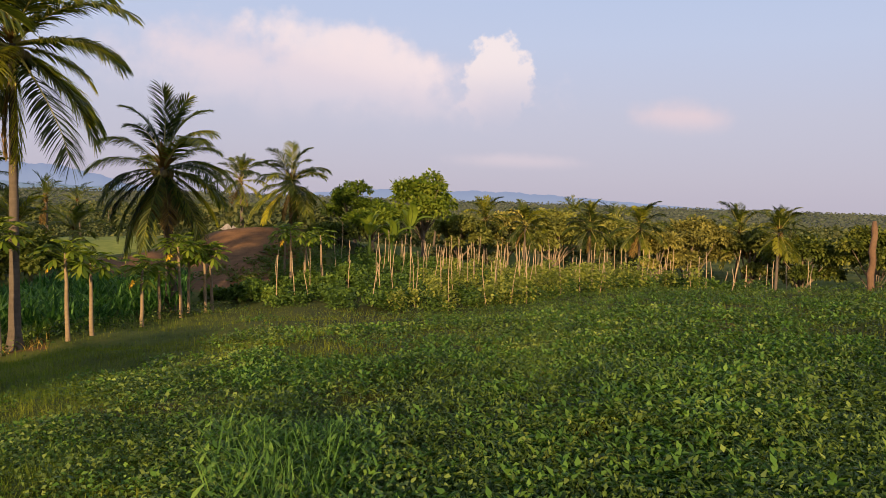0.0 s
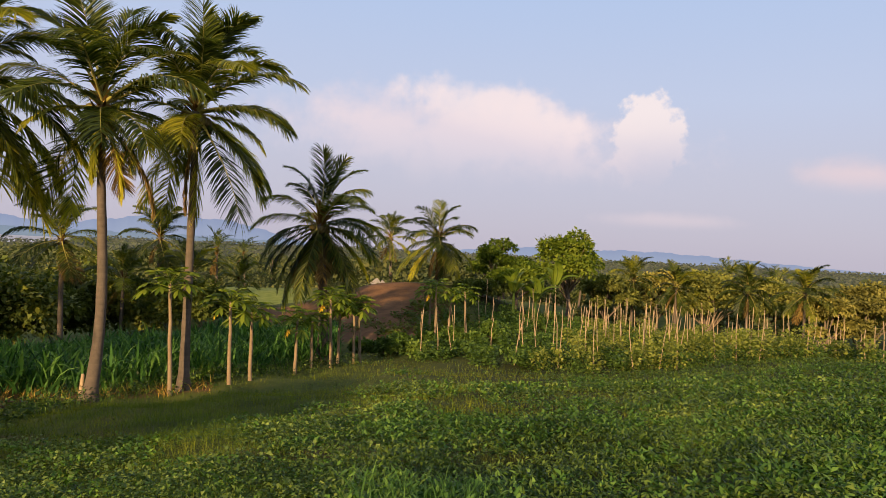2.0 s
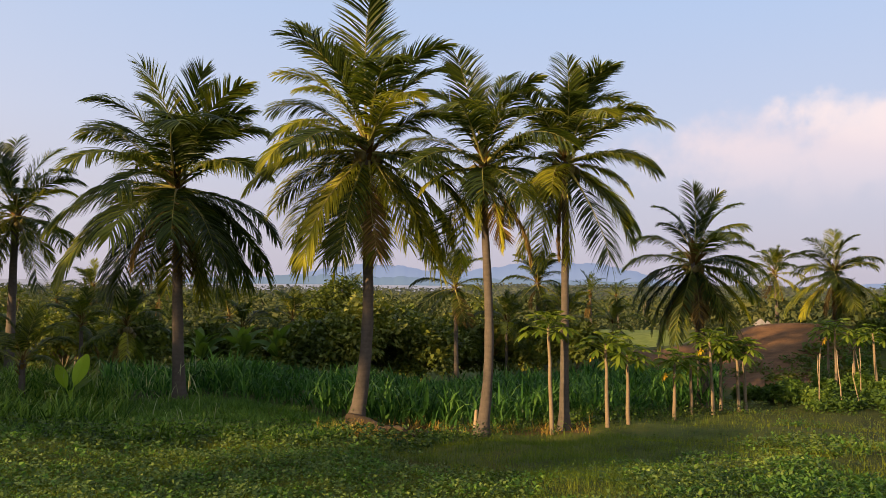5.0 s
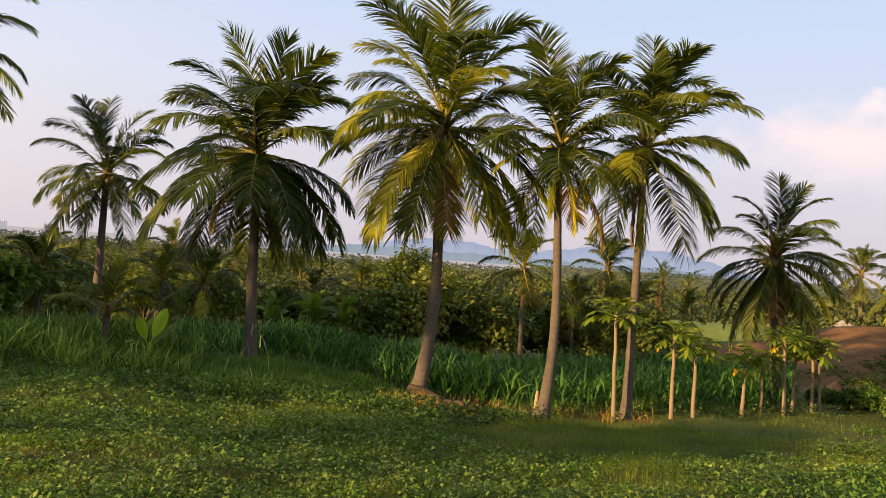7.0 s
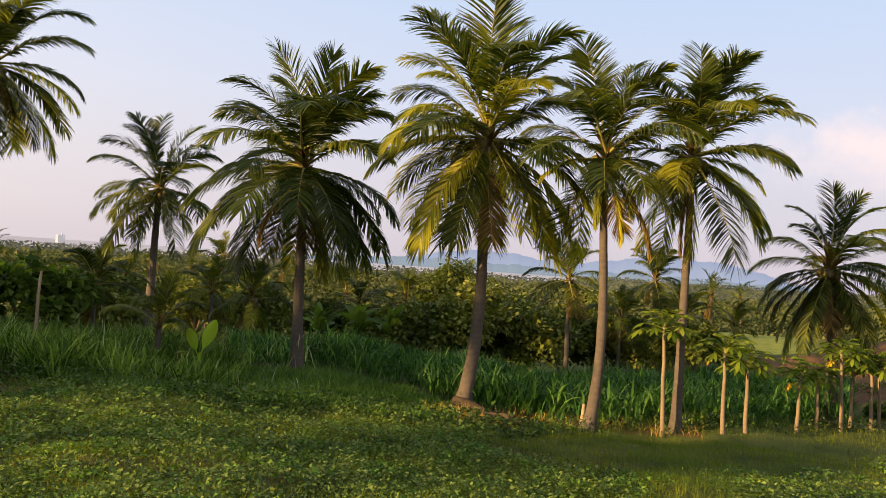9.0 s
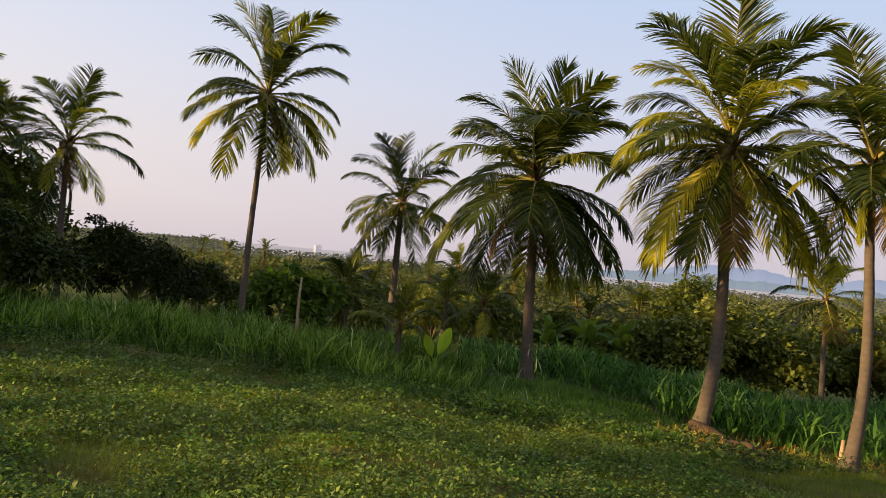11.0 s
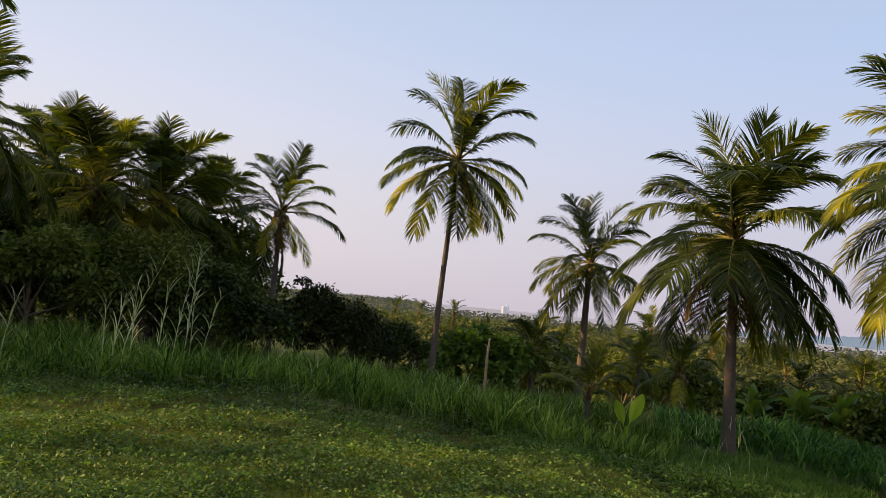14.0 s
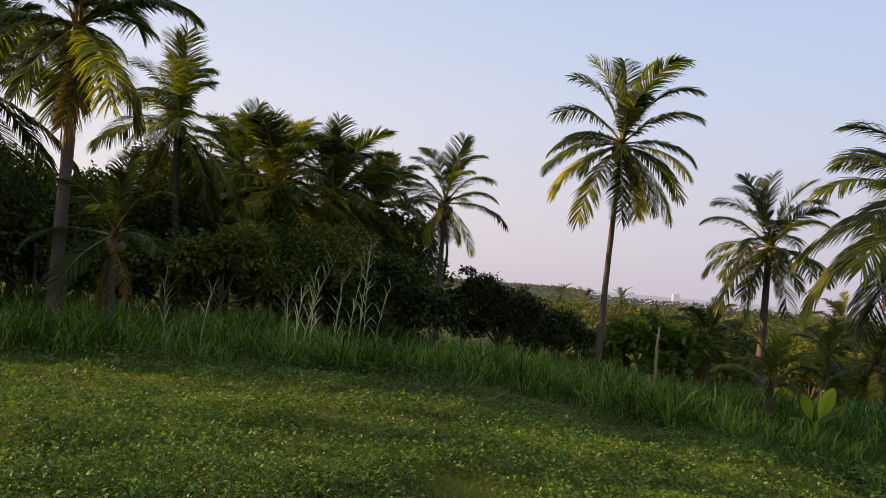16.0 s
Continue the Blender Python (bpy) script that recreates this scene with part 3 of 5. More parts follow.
M_NUT = plain("coconut_husk", (0.09, 0.075, 0.025), (0.19, 0.14, 0.05), 8.0, 0.5)
NUT = mesh_only("coconut", tube([(0, 0, -0.14), (0, 0, -0.12), (0, 0, -0.05), (0, 0, 0.04), (0, 0, 0.11), (0, 0, 0.15)], [0.02, 0.07, 0.11, 0.115, 0.07, 0.01], 9), M_NUT)


def palm(yaw, d, crown_el, crown_yaw, frond_len, label, seed, base_r=0.17, fronds=26, curve=0.0, sink=0.1, low=-55, dry=2, young=6, group="coconut palms", reaches=(), lit_share=0.1):
    """A coconut palm rooted at yaw and d whose crown stands at crown_yaw, crown_el degrees over the level of the eye."""
    rng = np.random.default_rng(seed)
    foot = spot(yaw, d, sink)
    top = way(crown_yaw) * d
    top = Vector((top.x, top.y, EYE[2] + d * math.tan(radians(crown_el))))
    rise = top - foot
    ob = thing("coconut_palm", foot, label, "palm", group)
    side = way(yaw + 90)
    pts, rad = [], []
    for i in range(25):
        s = i / 24
        q = rise * s + side * (curve * math.sin(math.pi * s) * (1 - s))
        flare = 1.0 + 0.95 * math.exp(-s * 18) + 0.12 * math.exp(-((1 - s) * 9) ** 2)
        pts.append(q)
        rad.append(base_r * flare * (1 - 0.38 * s) * (1 + 0.035 * math.sin(i * 2.3) + 0.02 * math.sin(i * 5.1)))
    part("trunk", tube(pts, rad, 12), M_PALM_BARK, ob)
    # fibrous leaf bases under the crown
    k = 34
    b = np.stack([np.full(k, rise.x), np.full(k, rise.y), rise.z + rng.uniform(-0.45, 0.3, k)], -1)
    part("leaf_base", strips(b, rng.uniform(0, 6.28, k), rng.uniform(0.4, 1.3, k), 4.4 * base_r * rng.uniform(0.6, 1.2, k), 0.75 * base_r, 0.3, 3), M_SHEATH, ob)
    if d < 35 and base_r > 0.11:
        for k in range(9):
            a = rng.uniform(0, 6.28)
            nut = new("coconut", NUT)
            nut.parent = ob
            nut.matrix_basis = pose(rise.x + 0.27 * math.cos(a), rise.y + 0.27 * math.sin(a), rise.z - rng.uniform(0.1, 0.55), rng.uniform(0, 40), 0, rng.uniform(0, 360))
            if k == 0:
                tagged(nut, "greenish-brown coconut")

    def hang(me, turn_z, tilt, size, twist, z=0.0, tag=""):
        f = new("frond", me)
        f.parent = ob
        f.matrix_basis = pose(rise.x, rise.y, rise.z + z, 0, -tilt, turn_z) @ pose(0, 0, 0, twist) @ Matrix.Diagonal((size, size, size, 1))
        if d < 70:
            piece("midrib", RIBS[me.name], f)
        if tag:
            tagged(f, tag)

    right = way(crown_yaw - 90)
    for turn, reach in reaches:
        depth = rng.uniform(-0.5, 0.5) if abs(turn - 90) > 28 else rng.choice([-1, 1]) * rng.uniform(0.1, 0.4)
        to = right * (reach * math.cos(radians(turn))) + Vector((0, 0, reach * math.sin(radians(turn)))) + way(crown_yaw) * (reach * depth)
        steep = math.degrees(math.asin(to.z / to.length))
        i = min(range(len(LIFTS)), key=lambda q: abs(CHORDS[q][1] - steep))
        # painted sunlight falls more often on fronds that hang low
        pick = LIT_FRONDS if abs(turn - 90) > 35 and rng.uniform() < lit_share * (1.4 if turn < -15 else 0.6) else FRONDS
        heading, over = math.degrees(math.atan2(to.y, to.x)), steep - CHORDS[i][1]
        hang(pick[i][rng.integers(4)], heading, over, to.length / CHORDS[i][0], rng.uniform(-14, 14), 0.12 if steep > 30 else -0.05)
        if turn < -15 and -turn < 165 and rng.uniform() < 0.4:
            # an older frond hangs beside it
            hang(FRONDS[i][rng.integers(4)], heading + rng.uniform(-32, 32), over + rng.uniform(-6, 10), to.length / CHORDS[i][0] * rng.uniform(0.75, 0.98), rng.uniform(-14, 14), -0.15)
    count = int(fronds * 0.36) if reaches else fronds
    for k in range(count):
        s = (k + 0.5) / count
        lift = 88 - 24 * s / 0.4 if s < 0.4 else 64 - (64 - low) * (s - 0.4) / 0.6
        lift, turn = lift + rng.uniform(-8, 8), k * 137.5 + rng.uniform(-12, 12)
        if reaches:
            # fronds that lean to and from the open pasture, over the heart of the crown
            lift, turn = 72 - 92 * s + rng.uniform(-6, 6), crown_yaw + (-90 if k % 3 else 90) + rng.uniform(-62, 62)
        i = min(range(len(LIFTS)), key=lambda q: abs(LIFTS[q][0] - lift))
        size = frond_len * rng.uniform(0.72, 0.92) * (0.8 if s < 0.2 else 1.0)
        pool = FAR_FRONDS if d > 68 or crown_yaw > 129 else (LIT_FRONDS if rng.uniform() < lit_share * 0.4 else FRONDS)
        hang(pool[i][rng.integers(len(pool[i]))], turn, 0.0, size, rng.uniform(-14, 14), 0.1 * (s < 0.3) - 0.1 * (s > 0.7))
    for k in range(dry):
        hang(DRY[rng.integers(3)][rng.integers(4)], rng.uniform(0, 360), -8.0, frond_len * rng.uniform(0.5, 0.7), rng.uniform(-20, 20), -0.3, "brown dried frond")
    return ob


palm(46.2, 19.0, 9.8, 45.5, 4.2, "tall coconut palm with curved grey trunk and sunlit yellow-green fronds", 11, 0.17, 32, -0.35, dry=3, lit_share=0.6,
     reaches=[(122, 3.5), (155, 3.0), (58, 3.5), (107, 3.8), (91, 3.7), (75, 3.7), (140, 3.2), (168, 2.7), (-150, 3.1), (-119, 3.7), (-104, 3.5), (-99, 3.1), (20, 1.7), (-32, 3.3), (-56, 3.6), (-65, 3.8), (-70, 2.8), (40, 3.3), (22, 3.0), (-44, 3.4), (-110, 3.3), (-133, 3.2), (-20, 3.4), (-160, 3.3), (-50, 3.7), (-124, 3.8), (-85, 3.1)])
palm(58.9, 22.0, 6.5, 59.5, 4.9, "broad coconut palm with dark arching fronds above tall grass", 12, 0.175, 44, 0.05, dry=3, lit_share=0.06,
     reaches=[(103, 3.6), (84, 3.5), (134, 3.2), (150, 3.1), (54, 3.3), (36, 3.0), (68, 3.4), (16, 3.2), (-169, 3.0), (-139, 4.1), (-120, 4.0), (-95, 3.0), (-73, 3.7), (-41, 4.0), (-31, 2.8), (53, 1.5), (116, 3.3), (-56, 3.4), (-147, 3.4), (-22, 3.6), (-158, 3.7), (-50, 4.0), (-128, 4.1), (-84, 3.2), (-64, 3.7)])
palm(36.5, 18.0, 8.8, 36.5, 3.7, "coconut palm with pale swollen trunk base and crowded crown", 13, 0.13, 26, -0.3, dry=2, lit_share=0.28,
     reaches=[(90, 2.7), (73, 2.6), (107, 2.6), (124, 2.5), (57, 2.5), (-43, 2.0), (140, 2.3), (-123, 1.8), (-114, 3.0), (-59, 1.8), (25, 1.3), (-95, 1.8), (-77, 2.2), (-159, 1.8), (38, 2.3), (10, 2.2), (165, 2.2)])
palm(30.2, 19.0, 9.0, 30.2, 3.6, "slim straight coconut palm with sunlit golden fronds beside papayas", 14, 0.12, 34, 0.0, dry=1, lit_share=0.6,
     reaches=[(102, 2.5), (84, 2.5), (66, 2.6), (50, 2.6), (117, 2.5), (33, 2.5), (-5, 2.5), (-24, 1.9), (-40, 2.6), (-51, 2.8), (-69, 3.0), (-41, 1.3), (131, 2.5), (-121, 2.9), (-88, 2.8), (-105, 2.8), (133, 1.7), (84, 2.2), (-108, 1.7)])
palm(20.2, 26.5, 1.4, 20.8, 3.5, "low coconut palm with long skirt of hanging fronds near bare soil", 15, 0.20, 20, -0.1, low=-25, dry=8, lit_share=0.22,
     reaches=[(-113, 3.4), (-67, 3.3), (98, 2.7), (81, 2.5), (123, 2.4), (55, 2.5), (20, 2.2), (1, 2.0), (-178, 2.5), (156, 2.3), (-158, 2.0), (-123, 2.8), (-107, 2.9), (-68, 2.7), (-26, 1.9), (-45, 2.6), (-140, 2.6), (-30, 2.5), (-150, 2.6), (-60, 2.8), (-116, 2.8)])
palm(11.6, 46.0, 0.6, 11.7, 3.6, "small coconut palm standing on the red soil mound", 16, 0.18, 32, 0.0, lit_share=0.20,
     reaches=[(95, 2.6), (63, 2.5), (153, 2.8), (14, 2.5), (-161, 2.3), (-140, 3.6), (-35, 2.8), (-59, 3.0), (120, 2.4), (-119, 3.0), (-74, 2.7)])
palm(15.2, 62.0, 0.6, 15.4, 3.2, "distant coconut palm behind the soil mound", 17, 0.16, 20, 0.0)
palm(69.8, 30.0, 4.0, 69.7, 3.3, "medium coconut palm with drooping fronds rising from the thicket", 18, 0.17, 22, 0.0, lit_share=0.20,
     reaches=[(100, 2.8), (84, 2.9), (64, 2.8), (141, 2.8), (161, 2.7), (-169, 2.4), (44, 2.7), (-123, 3.1), (-102, 3.1), (-73, 3.0), (28, 2.1), (-54, 2.2), (-130, 2.0), (-98, 2.3), (118, 2.5), (-30, 2.6), (-150, 2.7)])
palm(81.0, 28.0, 10.9, 80.5, 3.7, "tall slender coconut palm with a small airy crown", 19, 0.13, 21, 0.1, low=-60, dry=1, young=5, lit_share=0.30,
     reaches=[(92, 3.5), (72, 3.5), (54, 3.5), (110, 3.4), (128, 3.4), (152, 3.2), (38, 3.5), (17, 3.1), (-13, 2.9), (-59, 3.5), (-70, 2.9), (-82, 3.2), (-90, 3.1), (-112, 3.6), (-139, 3.4), (-172, 2.9), (-35, 3.2), (-155, 3.1)])
palm(93.4, 33.0, 5.5, 93.6, 3.0, "coconut palm with sunlit yellow heart fronds beside the dark thicket", 20, 0.15, 20, 0.1, lit_share=0.30,
     reaches=[(90, 3.0), (110, 2.8), (68, 2.9), (50, 2.8), (130, 2.6), (150, 2.5), (33, 2.8), (174, 2.5), (-13, 3.2), (-58, 2.7), (-113, 2.2), (-95, 3.4), (-63, 2.1), (10, 2.4), (-85, 3.1)])
palm(113.0, 30.0, 9.3, 114.0, 4.8, "shaded coconut palm inside the dark grove", 21, 0.18, 28, 0.0, lit_share=0.10,
     reaches=[(100, 3.3), (87, 3.4), (67, 3.2), (56, 2.2), (126, 2.9), (-29, 3.1), (-53, 4.5), (-65, 3.9), (-112, 2.8), (-151, 2.1), (-77, 3.6), (106, 2.7)])
palm(120.6, 20.5, 14.9, 120.9, 4.8, "tall shaded coconut palm at the grove's edge with grey trunk", 22, 0.18, 26, 0.1, lit_share=0.05,
     reaches=[(10, 2.9), (25, 2.2), (-159, 2.4), (-138, 2.0), (-109, 2.4), (-118, 2.7), (-31, 1.4), (-56, 3.1), (-80, 2.3), (0, 1.9), (-96, 2.8), (-67, 2.3), (98, 2.6), (121, 2.2), (68, 2.4), (157, 2.1)])
palm(117.2, 20.0, 1.0, 117.5, 2.6, "young coconut palm with a short trunk in the grove's shade", 23, 0.13, 14, 0.0, low=-30, dry=2)
palm(106.4, 34.0, 5.6, 106.4, 5.0, "dark coconut palm rising out of the thicket", 24, 0.18, 42, 0.0)
palm(102.0, 36.0, 5.2, 102.2, 5.0, "dark coconut palm crowded among others in the thicket", 25, 0.18, 42, 0.0)
palm(99.0, 40.0, 4.6, 99.0, 4.4, "shaded coconut palm behind a dark bush", 26, 0.18, 36, 0.0)
palm(127.0, 26.0, 10.0, 127.0, 5.0, "dark coconut palm deep in the grove", 27, 0.18, 34, 0.0)
palm(109.5, 42.0, 6.0, 109.5, 5.0, "dark coconut palm in the back of the grove", 28, 0.18, 40, 0.0)
# palm past the edge of view, added to shade the grove
for i, (yw, dd, te) in enumerate([(131, 34, 8)]):
    palm(yw, dd, te, yw + 0.3, 4.6, "dark coconut palm added past the grove's seen edge for shade", 130 + i, 0.17, 24, 0.1)
palm(69.0, 21.0, -5.8, 69.0, 1.9, "young coconut palm with upright fronds in the tall grass", 32, 0.10, 10, 0.0, low=15, dry=0, young=5)
for i, (yw, dd, te, ln) in enumerate([(54.6, 43, -3.9, 2.6), (51.0, 46, -3.2, 2.8), (62.6, 34, -3.7, 2.8), (65.5, 39, -3.4, 2.6), (34.6, 42, -3.4, 2.8), (30.0, 44, -2.8, 2.8), (26.6, 50, -3.3, 2.8), (73.4, 33, -3.2, 2.6)]):
    palm(yw, dd, te, yw, ln, "half-grown coconut palm in the thicket", 330 + i, 0.12, 15, 0.0, low=-30, dry=1, young=4, group="thicket palms")
for i, (yw, dd, te, ln) in enumerate([(-3.2, 60, -1.6, 2.7), (-6.3, 57, -2.1, 2.7), (-11.2, 56, -2.0, 3.0), (-14.9, 58, -1.9, 3.0), (-24.4, 56, -1.8, 2.8), (-9.9, 80, -1.2, 3.2)]):
    palm(yw, dd, te, yw, ln, "sunlit coconut palm among the trees beyond the stakes", 350 + i, 0.12, 24, 0.0, low=-45, dry=1, young=5, group="valley palms", lit_share=0.2)
palm(38.4, 36.0, -0.6, 38.6, 3.0, "small coconut palm behind the cane field", 29, 0.13, 20, 0.0, dry=3)
palm(32.1, 46.0, -0.2, 32.3, 3.2, "small coconut palm beyond the cane", 30, 0.16, 20, 0.0)
palm(28.2, 75.0, -1.2, 28.3, 3.6, "far coconut palm beside the meadow", 31, 0.16, 18, 0.0)


# ---- trees and bushes ----


def crown_leaves(blobs, count, size, seed, shell=0.62):
    rng = np.random.default_rng(seed)
    vol = np.array([b[3] * b[4] for b in blobs])
    pick = rng.choice(len(blobs), count, p=vol / vol.sum())
    b = np.array(blobs)[pick]
    d = rng.normal(size=(count, 3))
    d /= np.linalg.norm(d, axis=1)[:, None]
    d[:, 2] = np.where(d[:, 2] < -0.45, -d[:, 2] * 0.6, d[:, 2])
    r = rng.uniform(shell, 1.06, count) * (1 + 0.16 * np.sin(d[:, 0] * 5 + pick) * np.sin(d[:, 1] * 6 + d[:, 2] * 5))
    base = b[:, :3] + d * np.stack([b[:, 3] * r, b[:, 3] * r, b[:, 4] * r], -1)
    az = np.arctan2(d[:, 1], d[:, 0]) + rng.normal(0, 0.9, count)
    el = d[:, 2] * 0.7 + rng.normal(-0.1, 0.5, count)
    ln = size * rng.uniform(0.6, 1.35, count)
    return diamonds(base, az, el, ln, ln * 0.6, rng.uniform(0.2, 1.0, count), rng.normal(0, 0.6, count))


def tree(yaw, d, top_el, spread, mat, leaves, size, label, seed, category="tree", name="tree", lumps=9, trunk=0.16, flat=0.7, low=0.25, group="", puff=1.0):
    rng = np.random.default_rng(seed)
    foot = spot(yaw, d, 0.1)
    tall = EYE[2] + d * math.tan(radians(top_el)) - foot.z
    ob = thing(name, foot, label, category, group)
    blobs, limbs = [], []
    for k in range(lumps):
        a, q = k * 2.4 + rng.uniform(-0.4, 0.4), math.sqrt((k + 0.3) / lumps)
        rad = spread * (rng.uniform(0.20, 0.40) if name == "bush" else rng.uniform(0.22, 0.42)) * puff
        zc = tall * (low + (1 - low) * (0.35 + 0.42 * (1 - q * q) + rng.uniform(-0.15, 0.15)))
        zc = min(zc, tall - rad * flat * 0.9)
        c = (spread * 0.72 * q * math.cos(a), spread * 0.72 * q * math.sin(a), zc)
        blobs.append((*c, rad, rad * flat))
        limbs.append(c)
    main = Vector((0, 0, tall * max(low, 0.25)))
    part("trunk", joined(tube([(0, 0, 0), main * 0.5 + Vector((0.08, 0.05, 0)), main, Vector((0, 0, tall * 0.75))], [trunk * 1.3, trunk, trunk * 0.8, trunk * 0.3], 7),
                         *[tube([main * rng.uniform(0.7, 1.2), (main + Vector(c)) * 0.5 + Vector((0, 0, 0.15 * tall * rng.uniform(-0.3, 0.5))), Vector(c)], [trunk * 0.5, trunk * 0.32, trunk * 0.1], 5) for c in limbs]), M_BARK, ob)
    part("crown", crown_leaves(blobs, int(leaves * 2.4), size * 0.58, seed), mat, ob)
    return ob


tree(1.6, 52.0, 2.1, 3.1, M_BRIGHT, 2100, 0.50, "leafy bright green tree above the staked field", 41, lumps=24, flat=0.85, low=0.35, puff=0.66)
tree(6.9, 58.0, 1.0, 2.9, M_BRIGHT, 2000, 0.48, "airy green tree behind bananas", 42, lumps=18, puff=0.72)
tree(5.6, 46.0, -0.9, 2.3, M_BRIGHT, 3400, 0.36, "light green leafy shrub tree by the field", 43)
tree(8.3, 44.0, -2.4, 1.9, M_TREE, 2400, 0.34, "small shrub tree beside the soil mound", 44)
tree(-8.6, 62.0, -0.8, 3.9, M_HAZED_VALLEY, 5200, 0.5, "broad rounded mango tree beyond the poles", 45, lumps=14)
tree(-1.2, 58.0, -0.9, 2.9, M_HAZED_VALLEY, 3600, 0.45, "olive green tree beyond the staked field", 46)
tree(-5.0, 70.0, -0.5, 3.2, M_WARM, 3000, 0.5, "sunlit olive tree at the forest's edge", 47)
tree(-12.6, 74.0, -0.9, 3.6, M_HAZED_VALLEY, 3400, 0.5, "green tree at the forest's edge", 48)
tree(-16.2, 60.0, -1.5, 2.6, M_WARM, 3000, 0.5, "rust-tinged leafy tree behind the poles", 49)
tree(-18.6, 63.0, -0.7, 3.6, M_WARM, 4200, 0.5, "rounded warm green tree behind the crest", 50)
tree(-22.6, 64.0, -1.2, 3.0, M_HAZED_VALLEY, 3600, 0.5, "leafy tree behind the crest", 54)
tree(-26.0, 60.0, -1.4, 3.2, M_DARK, 3200, 0.5, "dark leafy tree behind the crest", 51)
tree(-30.5, 58.0, -1.2, 3.6, M_DARK, 3200, 0.5, "dark leafy tree behind the old post", 52)
tree(-35.0, 60.0, -1.0, 4.0, M_HAZED_VALLEY, 3000, 0.5, "leafy tree at the edge of the wood", 53)
# thicket behind the cane
for i, (yw, dd, te, sp, mt) in enumerate([(49.6, 38, -4.4, 2.2, M_THICKET), (45.6, 39, -3.0, 2.8, M_THICKET), (41.4, 40, -3.2, 3.0, M_THICKET), (52.9, 42, -5.0, 2.0, M_THICKET), (43.5, 44, -2.4, 2.8, M_THICKET), (39.0, 43, -3.6, 2.2, M_TREE),
                                          (36.6, 46, -3.2, 2.6, M_THICKET), (33.5, 44, -3.9, 2.2, M_THICKET), (29.3, 40, -4.2, 2.0, M_TREE), (47.5, 52, -1.6, 3.2, M_TREE),
                                          (56.5, 47, -3.6, 2.4, M_TREE), (62.0, 45, -3.4, 2.6, M_THICKET), (66.5, 48, -2.9, 2.6, M_TREE), (72.5, 42, -2.2, 2.6, M_THICKET)]):
    tree(yw, dd, te + 1.0 + 0.7 * math.sin(i * 2.3), sp * 1.1, mt, 3000, 0.50, "dense dark bush behind the tall green cane", 60 + i, "bush", "bush", 19, 0.1, 0.95, 0.05, "thicket bushes")
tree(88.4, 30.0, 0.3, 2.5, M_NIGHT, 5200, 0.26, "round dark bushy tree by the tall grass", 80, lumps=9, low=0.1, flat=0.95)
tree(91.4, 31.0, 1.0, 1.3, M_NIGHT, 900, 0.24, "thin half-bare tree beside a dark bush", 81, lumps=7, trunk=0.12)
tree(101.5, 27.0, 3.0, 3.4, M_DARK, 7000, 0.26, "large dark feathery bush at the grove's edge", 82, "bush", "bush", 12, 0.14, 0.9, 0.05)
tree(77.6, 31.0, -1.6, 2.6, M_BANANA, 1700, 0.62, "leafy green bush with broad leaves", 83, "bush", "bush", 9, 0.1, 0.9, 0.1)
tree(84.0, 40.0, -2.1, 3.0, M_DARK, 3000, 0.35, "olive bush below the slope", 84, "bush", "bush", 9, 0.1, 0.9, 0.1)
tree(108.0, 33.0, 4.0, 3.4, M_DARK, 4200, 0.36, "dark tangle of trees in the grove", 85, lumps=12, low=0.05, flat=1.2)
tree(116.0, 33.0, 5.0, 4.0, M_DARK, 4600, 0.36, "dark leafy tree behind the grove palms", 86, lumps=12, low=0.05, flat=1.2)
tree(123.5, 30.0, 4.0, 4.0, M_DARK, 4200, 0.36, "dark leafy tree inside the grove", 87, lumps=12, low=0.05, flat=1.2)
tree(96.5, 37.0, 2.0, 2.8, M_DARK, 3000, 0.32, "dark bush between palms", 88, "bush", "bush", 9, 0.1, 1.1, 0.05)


# unseen trees that carry the grove on past the view, added for shade
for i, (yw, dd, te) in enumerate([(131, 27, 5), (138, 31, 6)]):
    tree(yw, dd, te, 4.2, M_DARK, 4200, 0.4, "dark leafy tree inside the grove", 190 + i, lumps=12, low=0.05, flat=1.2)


# unseen trees left of the view, added to keep sun off the grove
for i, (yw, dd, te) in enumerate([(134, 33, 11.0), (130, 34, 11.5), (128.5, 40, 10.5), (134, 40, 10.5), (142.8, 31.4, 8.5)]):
    tree(yw, dd, te, 4.2, M_DARK, 3000, 0.5, "dark tree in the grove's depth, added to deepen its shade", 290 + i, lumps=13, low=0.05, flat=1.2, group="grove trees")
# added behind the viewer, never in view, only for its cast shade
tree(152, 25.0, 12.9, 3.0, M_DARK, 950, 0.5, "unseen tall dark tree added to shade the pasture", 299, lumps=13, low=0.78, flat=0.45, trunk=0.2)
# back row added to close bright gaps and block sun behind the grove
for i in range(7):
    tree(97.0 + 5.6 * i, 41.0 + 3 * (i % 2), 4.8 + 1.1 * ((i * 5) % 4), 4.6, M_DARK, 3600, 0.5, "dark tree in the grove's depth, added to deepen its shade", 280 + i, lumps=13, low=0.05, flat=1.3, group="grove trees")
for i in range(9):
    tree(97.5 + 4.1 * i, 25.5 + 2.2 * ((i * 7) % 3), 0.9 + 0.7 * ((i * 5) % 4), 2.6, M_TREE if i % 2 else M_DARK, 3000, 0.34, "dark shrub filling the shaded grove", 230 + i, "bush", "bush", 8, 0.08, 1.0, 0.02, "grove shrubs")


